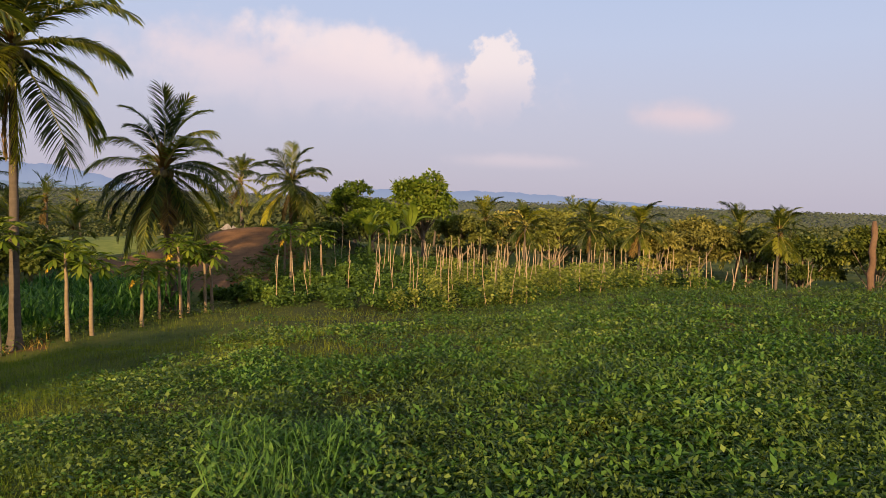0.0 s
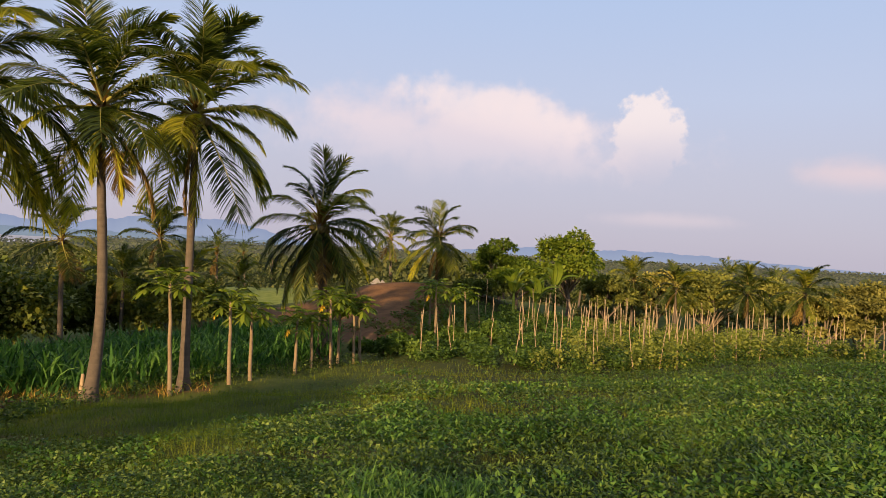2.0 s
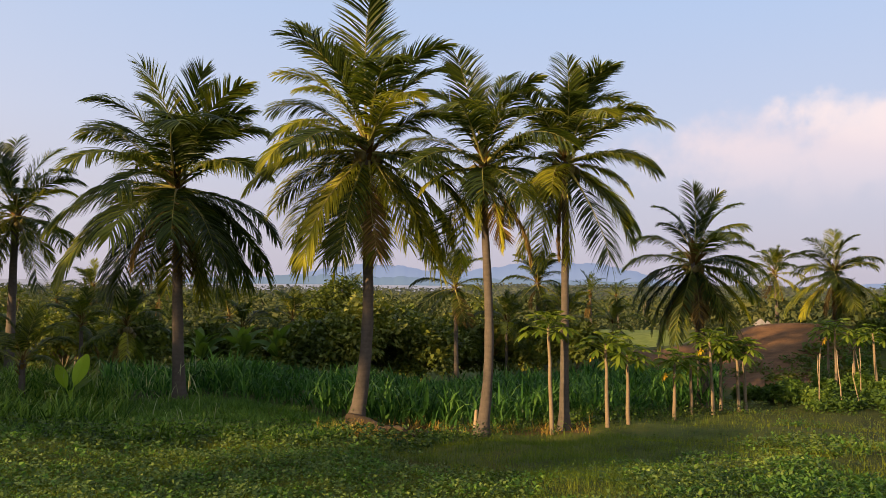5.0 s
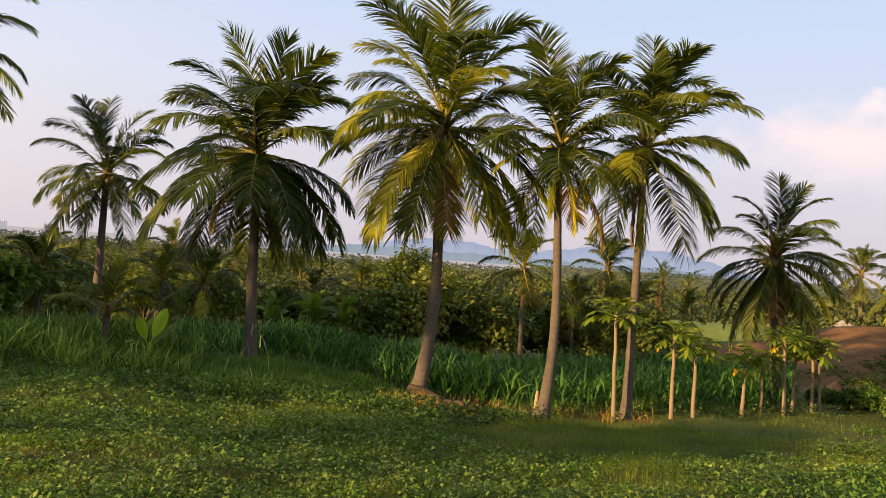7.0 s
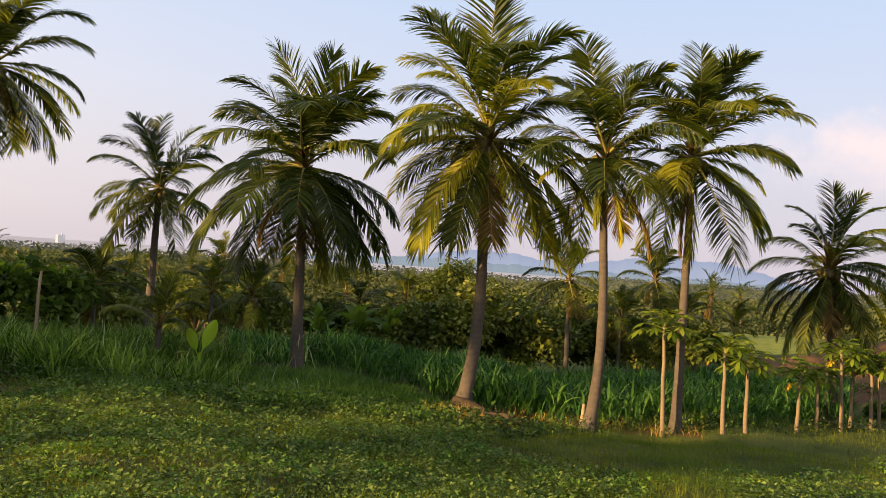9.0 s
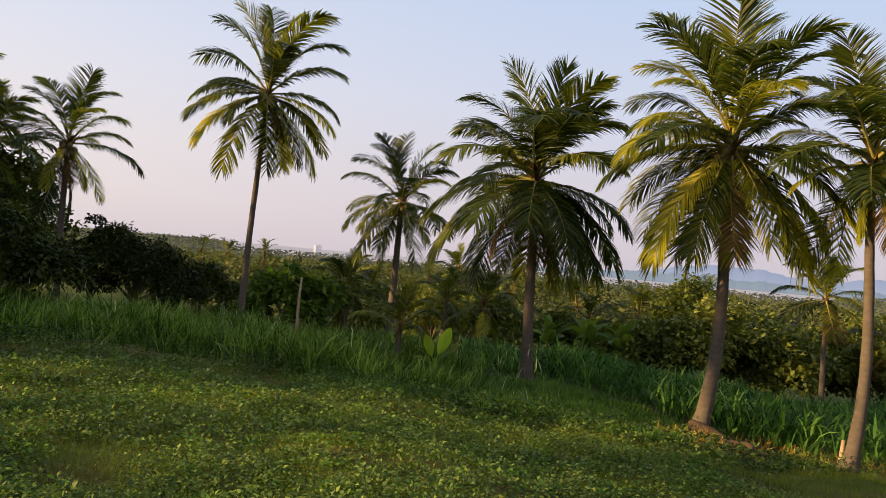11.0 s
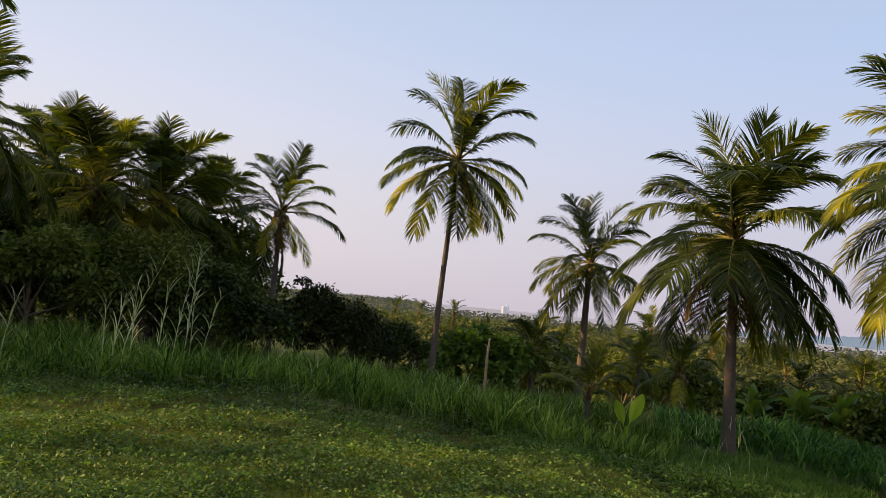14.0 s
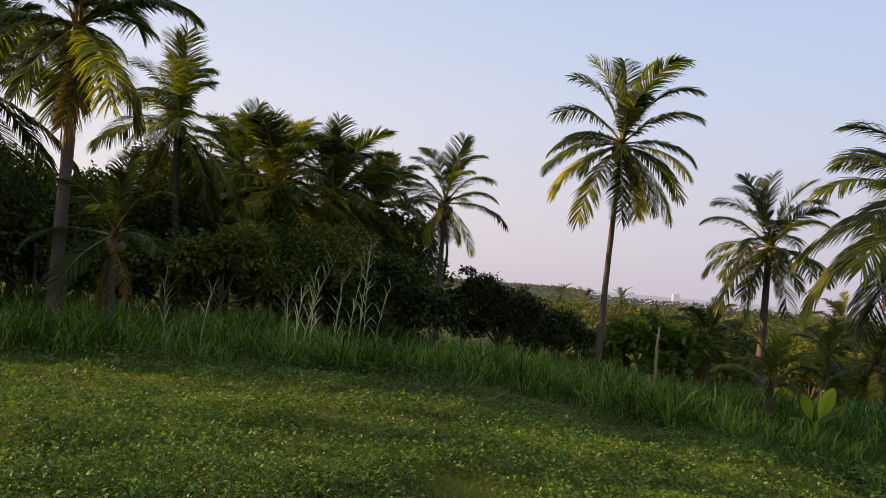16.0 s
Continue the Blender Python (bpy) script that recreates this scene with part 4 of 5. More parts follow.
for i, (yw, dd, te) in enumerate([(15.6, 27.5, -6.6), (14.4, 28.5, -6.3), (13.2, 28.0, -6.9), (16.6, 29.0, -6.9), (12.4, 30.0, -6.0), (10.4, 31.5, -5.6), (8.6, 31.0, -5.9), (7.4, 33.0, -5.0)]):
    tree(yw, dd, te - 0.5, 0.8, M_BEAN, 700, 0.24, "low leafy shrub at the field's corner", 260 + i, "bush", "bush", 6, 0.04, 0.9, 0.02, "field shrubs")


# ---- far forest ----


def far_forest():
    rng = np.random.default_rng(5)
    vs = []
    for r0, r1, count, per, size in ((60, 140, 380, 400, 0.56), (140, 320, 1000, 100, 1.2), (320, 800, 2400, 32, 2.4)):
        yaw = rng.uniform(-48, 135, count)
        r = np.sqrt(rng.uniform(r0 * r0, r1 * r1, count))
        keep = ~((yaw > 22) & (yaw < 31) & (r < 130))
        yaw, r = yaw[keep], r[keep]
        x, y = -r * np.sin(np.radians(yaw)), r * np.cos(np.radians(yaw))
        z = heights(x, y)
        tall = rng.uniform(3.2, 9.0, len(x)) * np.clip(0.55 + r / 300, 0.6, 1.15)
        tall = tall * (0.62 + 0.8 * drifts(x, y, 28.0, 2, 71))
        tall = np.minimum(tall, EYE[2] - z - r * (0.008 + 0.014 * drifts(x, y, 9.0, 2, 73)))
        wide = rng.uniform(1.7, 4.2, len(x)) * np.clip(0.7 + r / 400, 0.7, 1.3)
        n = len(x)
        d = rng.normal(size=(n, per, 3))
        d /= np.linalg.norm(d, axis=2)[..., None]
        d[..., 2] = np.abs(d[..., 2]) * 1.0 - 0.25
        lump = 1 + 0.25 * np.sin(d[..., 0] * 6 + x[:, None]) * np.sin(d[..., 1] * 7 + y[:, None])
        q = rng.uniform(0.75, 1.05, (n, per)) * lump
        base = np.stack([x[:, None] + d[..., 0] * wide[:, None] * q, y[:, None] + d[..., 1] * wide[:, None] * q,
                         z[:, None] + tall[:, None] * (0.52 + 0.48 * d[..., 2] * q)], -1).reshape(-1, 3)
        az = (np.arctan2(d[..., 1], d[..., 0]) + rng.normal(0, 0.8, (n, per))).ravel()
        el = rng.normal(0.1, 0.55, n * per)
        ln = size * rng.uniform(0.6, 1.3, n * per)
        vs.append(diamonds(base, az, el, ln, ln * 0.7, rng.uniform(0.2, 0.9, n * per), rng.normal(0, 0.7, n * per)))
    ob = mesh_object("forest", *joined(*vs), M_FAR)
    tagged(ob, "wide hazy olive-green forest filling the valley", "forest", kind="stuff")


far_forest()
# faint grey glow stands in for haze over the woods
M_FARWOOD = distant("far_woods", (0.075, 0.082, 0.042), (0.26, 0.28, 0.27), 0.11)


def far_woods():
    rng = np.random.default_rng(15)
    n, per = 5200, 12
    yaw = rng.uniform(-45, 135, n)
    r = np.exp(rng.uniform(math.log(700), math.log(4200), n))
    keep = ~((yaw > 37) & (yaw < 82) & (r > 1600))
    yaw, r = yaw[keep], r[keep]
    x, y = -r * np.sin(np.radians(yaw)), r * np.cos(np.radians(yaw))
    z, n = heights(x, y), len(x)
    wide = rng.uniform(5, 9, n) * (r / 900)
    b = np.stack([np.repeat(x, per) + rng.normal(0, 1, n * per) * np.repeat(wide, per), np.repeat(y, per) + rng.normal(0, 1, n * per) * np.repeat(wide, per),
                  np.repeat(z, per) + rng.uniform(0, 9, n * per)], -1)
    ln = np.repeat(4.2 * (r / 900) ** 0.8, per) * rng.uniform(0.6, 1.2, n * per)
    shape = diamonds(b, rng.uniform(0, 6.28, n * per), rng.normal(0.2, 0.4, n * per), ln, ln * 0.8, np.full(n * per, 0.5), rng.normal(0, 0.6, n * per))
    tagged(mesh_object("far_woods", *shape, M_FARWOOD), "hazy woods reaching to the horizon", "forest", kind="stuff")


far_woods()


def far_palms():
    rng = np.random.default_rng(6)
    vs, ts = [], []
    for r0, r1, count, nf, seg in ((150, 420, 420, 15, 4),):
        yaw = rng.uniform(-46, 132, count)
        r = np.sqrt(rng.uniform(r0 * r0, r1 * r1, count))
        keep = ~((yaw > 10) & (yaw < 33) & (r < 75))
        yaw, r = yaw[keep], r[keep]
        x, y = -r * np.sin(np.radians(yaw)), r * np.cos(np.radians(yaw))
        z = heights(x, y)
        tall = rng.uniform(6.0, 9.5, len(x)) * np.where(r < 100, 0.62, 1.0)
        n = len(x)
        a = (np.arange(nf) * 2.4)[None] + rng.uniform(0, 6, (n, 1))
        e = (1.25 - 1.7 * np.arange(nf) / nf)[None] + rng.normal(0, 0.12, (n, nf))
        top = np.repeat(np.stack([x, y, z + tall], -1), nf, axis=0)
        ln = rng.uniform(3.0, 3.8, n * nf)
        vs.append(strips(top, a.ravel(), e.ravel(), ln, ln * 0.17, rng.uniform(1.0, 1.7, n * nf), seg, 0.1, 0.4, roll=rng.normal(0, 0.4, n * nf)))
        foot = np.stack([x, y, z], -1)
        for k in range(2):
            ts.append(strips(foot, np.full(n, k * 1.57) + rng.uniform(0, 0.4, n), np.full(n, 1.5), tall, 0.24, 0.02, 2, 0.8, 0.5))
    tagged(mesh_object("palm_forest", *joined(*vs), M_FAR), "many far coconut palms scattered through the valley forest", "palms", kind="stuff")
    tagged(mesh_object("palm_forest_trunks", *joined(*ts), M_PALM_BARK), "pale far palm trunks in the valley forest", "palm trunks", kind="stuff")


far_palms()


def valley_palms():
    rng = np.random.default_rng(77)
    for k in range(46):
        yaw, d = rng.uniform(-33, 98), rng.uniform(62, 150)
        if 9 < yaw < 34 and d < 85:
            continue
        p = spot(yaw, d)
        tall = rng.uniform(4.5, 8.0)
        el = min(math.degrees(math.atan2(p.z + tall - EYE[2], d)), -1.9 if yaw < 10 else -1.2)
        palm(yaw, d, el, yaw + rng.uniform(-0.4, 0.4), rng.uniform(3.0, 3.9), "coconut palm among the valley trees", 400 + k, 0.14, 15, 0.0, dry=1, young=4, group="valley palms")


valley_palms()


# ---- papayas ----


def papaya_leaf():
    """A hand-shaped leaf on a long stalk along +x, one metre over all."""
    st = tube([(0, 0, 0), (0.3, 0, 0.03), (0.55, 0, 0.0)], [0.018, 0.012, 0.009], 4, False)
    lob = np.radians([-140, -105, -72, -36, 0, 36, 72, 105, 140])
    ln = np.array([0.17, 0.24, 0.31, 0.38, 0.42, 0.38, 0.31, 0.24, 0.17])
    b = np.tile([[0.55, 0, 0.0]], (9, 1))
    return st, strips(b, lob, -0.62 * np.cos(lob) - 0.05, ln, ln * 0.30, np.full(9, 0.5), 3, 0.1, 0.6)


PAPAYA_STALK, PAPAYA_LEAF = papaya_leaf()
PAPAYA_STALK, PAPAYA_LEAF = mesh_only("stalk", PAPAYA_STALK, M_PAPAYA), mesh_only("leaf", PAPAYA_LEAF, M_PAPAYA)
PAPAYA_YELLOW = PAPAYA_LEAF.copy()
PAPAYA_YELLOW.materials[0] = M_YELLOW


def papaya(yaw, d, top_el, lean, seed, leaves=21, size=0.9, yellow=0, r=0.05):
    rng = np.random.default_rng(seed)
    foot = spot(yaw, d, 0.08)
    tall = EYE[2] + d * math.tan(radians(top_el)) - foot.z
    ob = thing("papaya_tree", foot, "slim papaya tree with bare pale trunk, " + ("one leaf yellowed" if yellow else "leafy green top"), "papaya tree", "papaya row")
    s = way(yaw - 90) * lean
    part("trunk", tube([s * (tall * k / 6) + Vector((0.008 * math.sin(k * 2 + seed), 0.008 * math.cos(k * 3), tall * k / 6)) for k in range(7)],
                       [r * (1.15 - 0.08 * k) for k in range(7)], 8), M_PAPAYA_BARK, ob)
    top = s * tall + Vector((0, 0, tall))
    for k in range(leaves):
        q = k / leaves
        me, lift = PAPAYA_LEAF, 48 - 50 * q + rng.uniform(-9, 9)
        if k >= leaves - yellow:
            me, lift = PAPAYA_YELLOW, -12 - rng.uniform(0, 15)
        f = new("leaf", me)
        f.parent = ob
        z = size * rng.uniform(0.85, 1.15) * (0.75 + 0.4 * q) * (0.65 if me is PAPAYA_YELLOW else 1.0)
        f.matrix_basis = pose(top.x, top.y, top.z - 0.25 * q, 0, -lift, k * 137.5 + rng.uniform(-15, 15)) @ Matrix.Diagonal((z, z, z, 1))
        piece("stalk", PAPAYA_STALK, f)
        if me is PAPAYA_YELLOW:
            tagged(f, "yellowed leaf")
    return ob


for i, (yw, dd, te, ln, yl) in enumerate([(31.1, 18.4, -4.0, -0.04, 0), (27.0, 19.2, -5.3, -0.02, 1), (25.5, 19.8, -6.1, -0.01, 0), (22.2, 22.4, -6.5, 0.0, 1), (21.0, 24.0, -6.4, -0.02, 0),
                                          (19.5, 24.0, -4.7, -0.05, 1), (19.0, 25.0, -5.4, 0.0, 0), (17.8, 25.0, -5.2, -0.03, 0), (17.3, 25.5, -5.4, -0.05, 0),
                                          (11.6, 31.0, -3.6, -0.02, 1), (10.6, 33.0, -4.1, 0.03, 0), (9.2, 31.0, -3.9, -0.06, 0), (12.1, 34.0, -3.8, 0.0, 0)]):
    papaya(yw, dd, te + 0.6, ln, 100 + i, yellow=yl)


# ---- bananas ----


def banana_leaf():
    n = 8
    rows = []
    for i in range(n + 1):
        s = i / n
        x, z = 0.12 + 0.88 * s, 0.25 * s - 0.55 * s * s * s
        wd = 0.14 * math.sin(math.pi * min(1, 0.08 + s * 0.92)) ** 0.6
        rows += [(x, -wd, z + wd * 0.35), (x, -wd * 0.5, z + wd * 0.12), (x, 0, z), (x, wd * 0.5, z + wd * 0.12), (x, wd, z + wd * 0.35)]
    rib = tube([(0, 0, 0), (0.12, 0, 0), (0.5, 0, 0.05), (0.98, 0, -0.29)], [0.02, 0.016, 0.01, 0.003], 5, False)
    return (np.array(rows), grid_faces(n + 1, 5)), rib


BANANA_LEAF, BANANA_RIB = (mesh_only(nm, sh, M_BANANA) for nm, sh in zip(("leaf", "midrib"), banana_leaf()))


# lit copy: sun on the field bananas is put into a brighter green
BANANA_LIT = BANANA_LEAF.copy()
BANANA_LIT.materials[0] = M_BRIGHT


def banana(yaw, d, size, count, seed, label, stem=0.9, sink=0.05, broad=1.0, leaf_mesh=BANANA_LEAF):
    rng = np.random.default_rng(seed)
    ob = thing("banana_plant", spot(yaw, d, sink), label, "banana plant", "banana plants")
    part("stem", tube([(0, 0, 0), (0.02, 0, stem * 0.5), (0, 0.02, stem)], [0.11, 0.09, 0.06], 8), M_BANANA, ob)
    for k in range(count):
        f = new("leaf", leaf_mesh)
        f.parent = ob
        z = size * rng.uniform(0.8, 1.1)
        f.matrix_basis = pose(0, 0, stem * 0.95, 0, -(82 - 55 * k / count + rng.uniform(-8, 8)), k * 137.5 + rng.uniform(0, 30)) @ pose(0, 0, 0, rng.uniform(-40, 40)) @ Matrix.Diagonal((z, z * broad, z, 1))
        piece("midrib", BANANA_RIB, f)
    return ob


def young_banana():
    rows, n = [], 10
    for i in range(n + 1):
        s = i / n
        wd = 0.15 * max(0.03, math.sin(math.pi * min(1.0, 0.03 + 0.93 * s))) ** 0.8
        x, z = 0.26 + 0.74 * s, -0.10 * s * s
        rows += [(x, -wd, z + wd * 0.5), (x, -wd * 0.5, z + wd * 0.2), (x, 0, z), (x, wd * 0.5, z + wd * 0.2), (x, wd, z + wd * 0.5)]
    blade = joined((np.array(rows), grid_faces(n + 1, 5)), tube([(0, 0, 0), (0.5, 0, -0.03), (0.98, 0, -0.1)], [0.02, 0.013, 0.004], 5, False))
    ob = thing("banana_plant", spot(66.1, 20.0, 0.05), "young banana plant with two upright glossy pale green leaves", "banana plant", "banana plants")
    part("stem", tube([(0, 0, 0), (0.02, 0, 0.3), (0, 0.02, 0.65)], [0.09, 0.07, 0.04], 8), M_PADDLE, ob)
    for turn, sway, lift, size in ((-24, -19, 84, 1.1), (-24, 20, 80, 0.88), (120, 0, 25, 0.9), (-60, 0, 20, 0.9), (240, 0, 35, 0.8)):
        f = part("leaf", blade, M_PADDLE if lift > 60 else M_BANANA, ob)
        f.matrix_basis = pose(0, 0, 0.5, 0, 0, turn) @ pose(0, 0, 0, sway) @ pose(0, 0, 0, 0, -lift) @ Matrix.Diagonal((size, size, size, 1))


M_PADDLE = leaf("new_banana_leaf", (0.09, 0.17, 0.02), (0.15, 0.24, 0.035), (0.22, 0.32, 0.06), 0.4, 0.35)
young_banana()
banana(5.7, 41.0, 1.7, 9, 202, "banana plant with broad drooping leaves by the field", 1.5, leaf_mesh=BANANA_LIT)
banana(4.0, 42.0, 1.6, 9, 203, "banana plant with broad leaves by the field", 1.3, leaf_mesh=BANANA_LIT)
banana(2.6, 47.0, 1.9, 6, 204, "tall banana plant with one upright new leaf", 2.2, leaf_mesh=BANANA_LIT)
banana(52.0, 37.0, 1.7, 12, 205, "banana clump behind the cane", 1.7)
banana(54.5, 38.0, 1.7, 12, 206, "banana clump behind the cane", 1.7)
banana(57.5, 40.0, 1.7, 12, 207, "banana clump behind the cane", 1.7)


# ---- tall grass, cane, vines ----


def patch(name, yaw0, yaw1, r0, r1, count, ln, wd, el, droop, mat, label, category, seed, seg=3, stalk=0.0, clump=1, keep=None, leafy=False):
    """Blades that stand on a stretch of the hillside."""
    rng = np.random.default_rng(seed)
    yaw = rng.uniform(yaw0, yaw1, count)
    r = np.sqrt(rng.uniform(r0 * r0, r1 * r1, count))
    yaw, r = np.repeat(yaw, clump), np.repeat(r, clump)
    x, y = -r * np.sin(np.radians(yaw)), r * np.cos(np.radians(yaw))
    x, y = x + rng.normal(0, 0.05, len(x)), y + rng.normal(0, 0.05, len(x))
    if keep is not None:
        ok = keep(x, y, np.degrees(np.arctan2(-x, y)), np.hypot(x, y))
        x, y = x[ok], y[ok]
    n = len(x)
    base = np.stack([x, y, heights(x, y) + stalk * rng.uniform(0, 1, n) ** 1.4 if stalk else heights(x, y) - 0.02], -1)
    size = rng.uniform(0.6, 1.2, n) * (0.8 + 0.35 * np.sin(x * 0.8) * np.sin(y * 0.9 + 1))
    if leafy:
        shape = diamonds(base, rng.uniform(0, 6.283, n), rng.normal(el, 0.4, n), ln * size, wd * size, droop * rng.uniform(0.4, 1.5, n), rng.normal(0, 0.5, n))
        return tagged(mesh_object(name, *shape, mat), label, category, kind="stuff")
    shape = strips(base, rng.uniform(0, 6.283, n), rng.normal(el, 0.16, n), ln * size, wd * rng.uniform(0.7, 1.3, n), droop * rng.uniform(0.4, 1.5, n), seg, 0.05, 0.35, roll=rng.normal(0, 0.3, n))
    return tagged(mesh_object(name, *shape, mat), label, category, kind="stuff")


def edge_r(yaw):
    """Where the mown pasture ends and the tall growth begins."""
    return np.interp(yaw, [12, 20, 24, 28, 33, 37, 42, 50, 57, 64, 71, 78, 85, 92, 105, 130], [26.5, 24.0, 21.6, 19.2, 18.2, 16.4, 14.8, 13.9, 14.5, 14.2, 14.4, 16.4, 17.3, 17.2, 17.0, 17.2])


def cane_r(yaw):
    """Where the sunken cane field begins, beyond its grassy bank."""
    return np.interp(yaw, [12, 20, 27, 34, 40, 47, 52, 57, 64], [29.0, 25.6, 21.0, 19.2, 18.6, 19.4, 21.2, 23.0, 23.4])


patch("cane_field", 19, 64, 18.8, 36, 8600, 0.85, 0.062, 1.22, 1.4, M_CANE, "dense dark green young cane in a sunken field", "cane", 301, 3, 0.62, 3,
      lambda x, y, yaw, r: r > cane_r(yaw) + 0.25 * np.sin(yaw * 4))
patch("tall_grass", 50, 130, 15, 27, 12000, 1.2, 0.036, 1.25, 1.1, M_TALL, "tall lush green grass along the pasture's edge", "tall grass", 302, 3, 0, 3,
      lambda x, y, yaw, r: (r > np.maximum(edge_r(yaw) + 1.1, 16.8) + 0.5 * np.sin(yaw * 1.3)) & (yaw > 63.5 + 1.5 * np.sin(r * 2)))
patch("rough_grass", 12, 130, 13.5, 24, 13000, 0.5, 0.016, 1.15, 0.9, M_TALL, "knee-high rough grass bordering the pasture", "grass", 303, 3, 0, 2,
      lambda x, y, yaw, r: ~((yaw > 40.8) & (yaw < 47) & (r > 15)) & (r > edge_r(yaw) + 0.5 + 0.2 * np.sin(yaw * 3)) & (r < edge_r(yaw) + 3.0 + 1.6 * ((yaw > 38) & (yaw < 76))))
patch("bank_grass", 47, 76, 14, 23.5, 12000, 0.40, 0.018, 1.1, 1.0, M_VERGE, "fresh green grass bank in front of the cane", "grass", 312, 3, 0, 3,
      lambda x, y, yaw, r: (r > edge_r(yaw) + 0.9 + 0.4 * np.sin(yaw * 2)) & (r < edge_r(yaw) + np.interp(yaw, [38, 46, 52, 58, 64, 70, 76], [2.2, 4.5, 7.2, 8.6, 8.0, 4.0, 2.0])))
patch("border_weeds", 12, 130, 13, 26, 36000, 0.13, 0.07, 0.4, 0.8, M_CREEPER, "leafy creeping weeds along the pasture's edge", "weeds", 304, 2, 0.38, 2,
      lambda x, y, yaw, r: (r > edge_r(yaw) - 0.5 * drifts(x, y, 1.2, 2, 61) * 2) & (r < edge_r(yaw) + 2.0), leafy=True)


patch("tall_weeds", 7, 17, 3.9, 6.2, 260, 0.42, 0.012, 1.2, 0.9, M_LUSH, "clump of taller fresh grass in the weedy foreground", "grass", 306, 4, 0, 4)
patch("broad_weeds", 4, 18, 3.8, 6.5, 520, 0.11, 0.026, 0.8, 0.9, M_LUSH, "bright broad-leaved plants in the weedy foreground", "weeds", 307, 3, 0.22, 5)
patch("broad_weeds", -22, -12, 6.0, 8.5, 420, 0.12, 0.03, 0.7, 0.9, M_LUSH, "bright broad-leaved plants on the slope", "weeds", 308, 3, 0.16, 5)
patch("dry_tufts", 42, 49, 16.4, 18.2, 90, 0.6, 0.02, 1.2, 0.9, M_STRAW, "dry yellow grass tufts near the palm's foot", "dry grass", 309, 3, 0, 4)
patch("dry_tufts", 28, 42, 18.2, 19.6, 90, 0.45, 0.018, 1.1, 0.9, M_STRAW, "withered grass between the palm trunks", "dry grass", 310, 3, 0, 3)


patch("mound_weeds", 9, 22, 34, 52, 5000, 0.30, 0.14, 0.5, 0.7, M_TREE, "scattered weeds over the red soil mound", "weeds", 311, 2, 0.25, 3,
      lambda x, y, yaw, r: drifts(x, y, 2.2, 3, 41) > 0.46 + 0.014 * np.clip(r - 33, 0, 14), leafy=True)


patch("grass_tips", 50, 130, 15.5, 26, 1500, 0.5, 0.013, 1.2, 0.9, M_REED, "pale thin seed stalks above the tall grass", "grass", 314, 3, 1.05, 1,
      lambda x, y, yaw, r: (r > np.maximum(edge_r(yaw) + 1.1, 16.8)) & (yaw > 56))


def reeds():
    """Tall pale reed stalks that stand out of the grass, with bent strap leaves."""
    rng = np.random.default_rng(31)
    for k, (yw, dd, te) in enumerate([(103.6, 19.5, 0.4), (103.0, 19.8, -1.2), (104.2, 19.6, -1.6), (99.4, 19.8, 1.9), (100.2, 19.6, 0.2), (99.0, 20.0, 0.6), (101.2, 19.7, -1.0), (104.8, 19.9, -2.2), (98.2, 20.2, -1.4), (111.0, 20.0, -2.8), (113.5, 20.2, -2.6)]):
        p = spot(yw, dd, 0.05)
        tall = EYE[2] + dd * math.tan(radians(te)) - p.z
        ob = thing("reed", p, "tall pale reed with strap leaves above the grass", "reed", "reeds")
        lean = way(yw - 90) * rng.uniform(-0.1, 0.28) + way(yw) * rng.uniform(-0.2, 0.2)
        pts = [lean * (tall * s * s) + Vector((0, 0, tall * s)) for s in (0, 0.25, 0.5, 0.75, 1.0)]
        part("stalk", tube(pts, [0.014, 0.013, 0.012, 0.009, 0.004], 5), M_REED, ob)
        n = 12
        s = np.linspace(0.3, 1.0, n)
        b = np.stack([[lean.x * tall * q * q, lean.y * tall * q * q, tall * q] for q in s])
        part("leaf", strips(b, rng.uniform(0, 6.28, n), rng.uniform(0.9, 1.3, n), rng.uniform(0.45, 0.8, n), 0.028, rng.uniform(0.3, 1.1, n), 4, 0.05, 0.3), M_REED, ob)


reeds()


def field_keep(x, y, yaw, r):
    return r > np.interp(yaw, [-30, -20, -10, 0, 8, 13], [27.5, 27.5, 26.8, 26.3, 25.8, 26.0])


patch("bean_field", -24, 13, 25, 47, 42000, 0.17, 0.12, 0.3, 0.7, M_BEAN, "rows of low leafy bean plants", "beans", 305, 2, 0.55, 3,
      lambda x, y, yaw, r: field_keep(x, y, yaw, r) & (np.sin((x * 0.96 + y * 0.28) * 3.6) > -0.35) & (r < np.interp(yaw, [-24, -12, 2, 13], [31, 40, 47, 36])), leafy=True)
# ---- stakes and climbing beans ----


def stake_shape(seed):
    rng = np.random.default_rng(seed)
    b = rng.uniform(-0.05, 0.05, 2)
    return tube([(0, 0, -0.2), (b[0], b[1], 0.7), (b[0] * 0.5, b[1] * 1.5, 1.4), (0, 0, 2.0)], [0.017, 0.016, 0.014, 0.010], 6)


STAKES = [mesh_only("stake", stake_shape(k), M_POLE) for k in range(4)]
ROW_YAW = -6.0


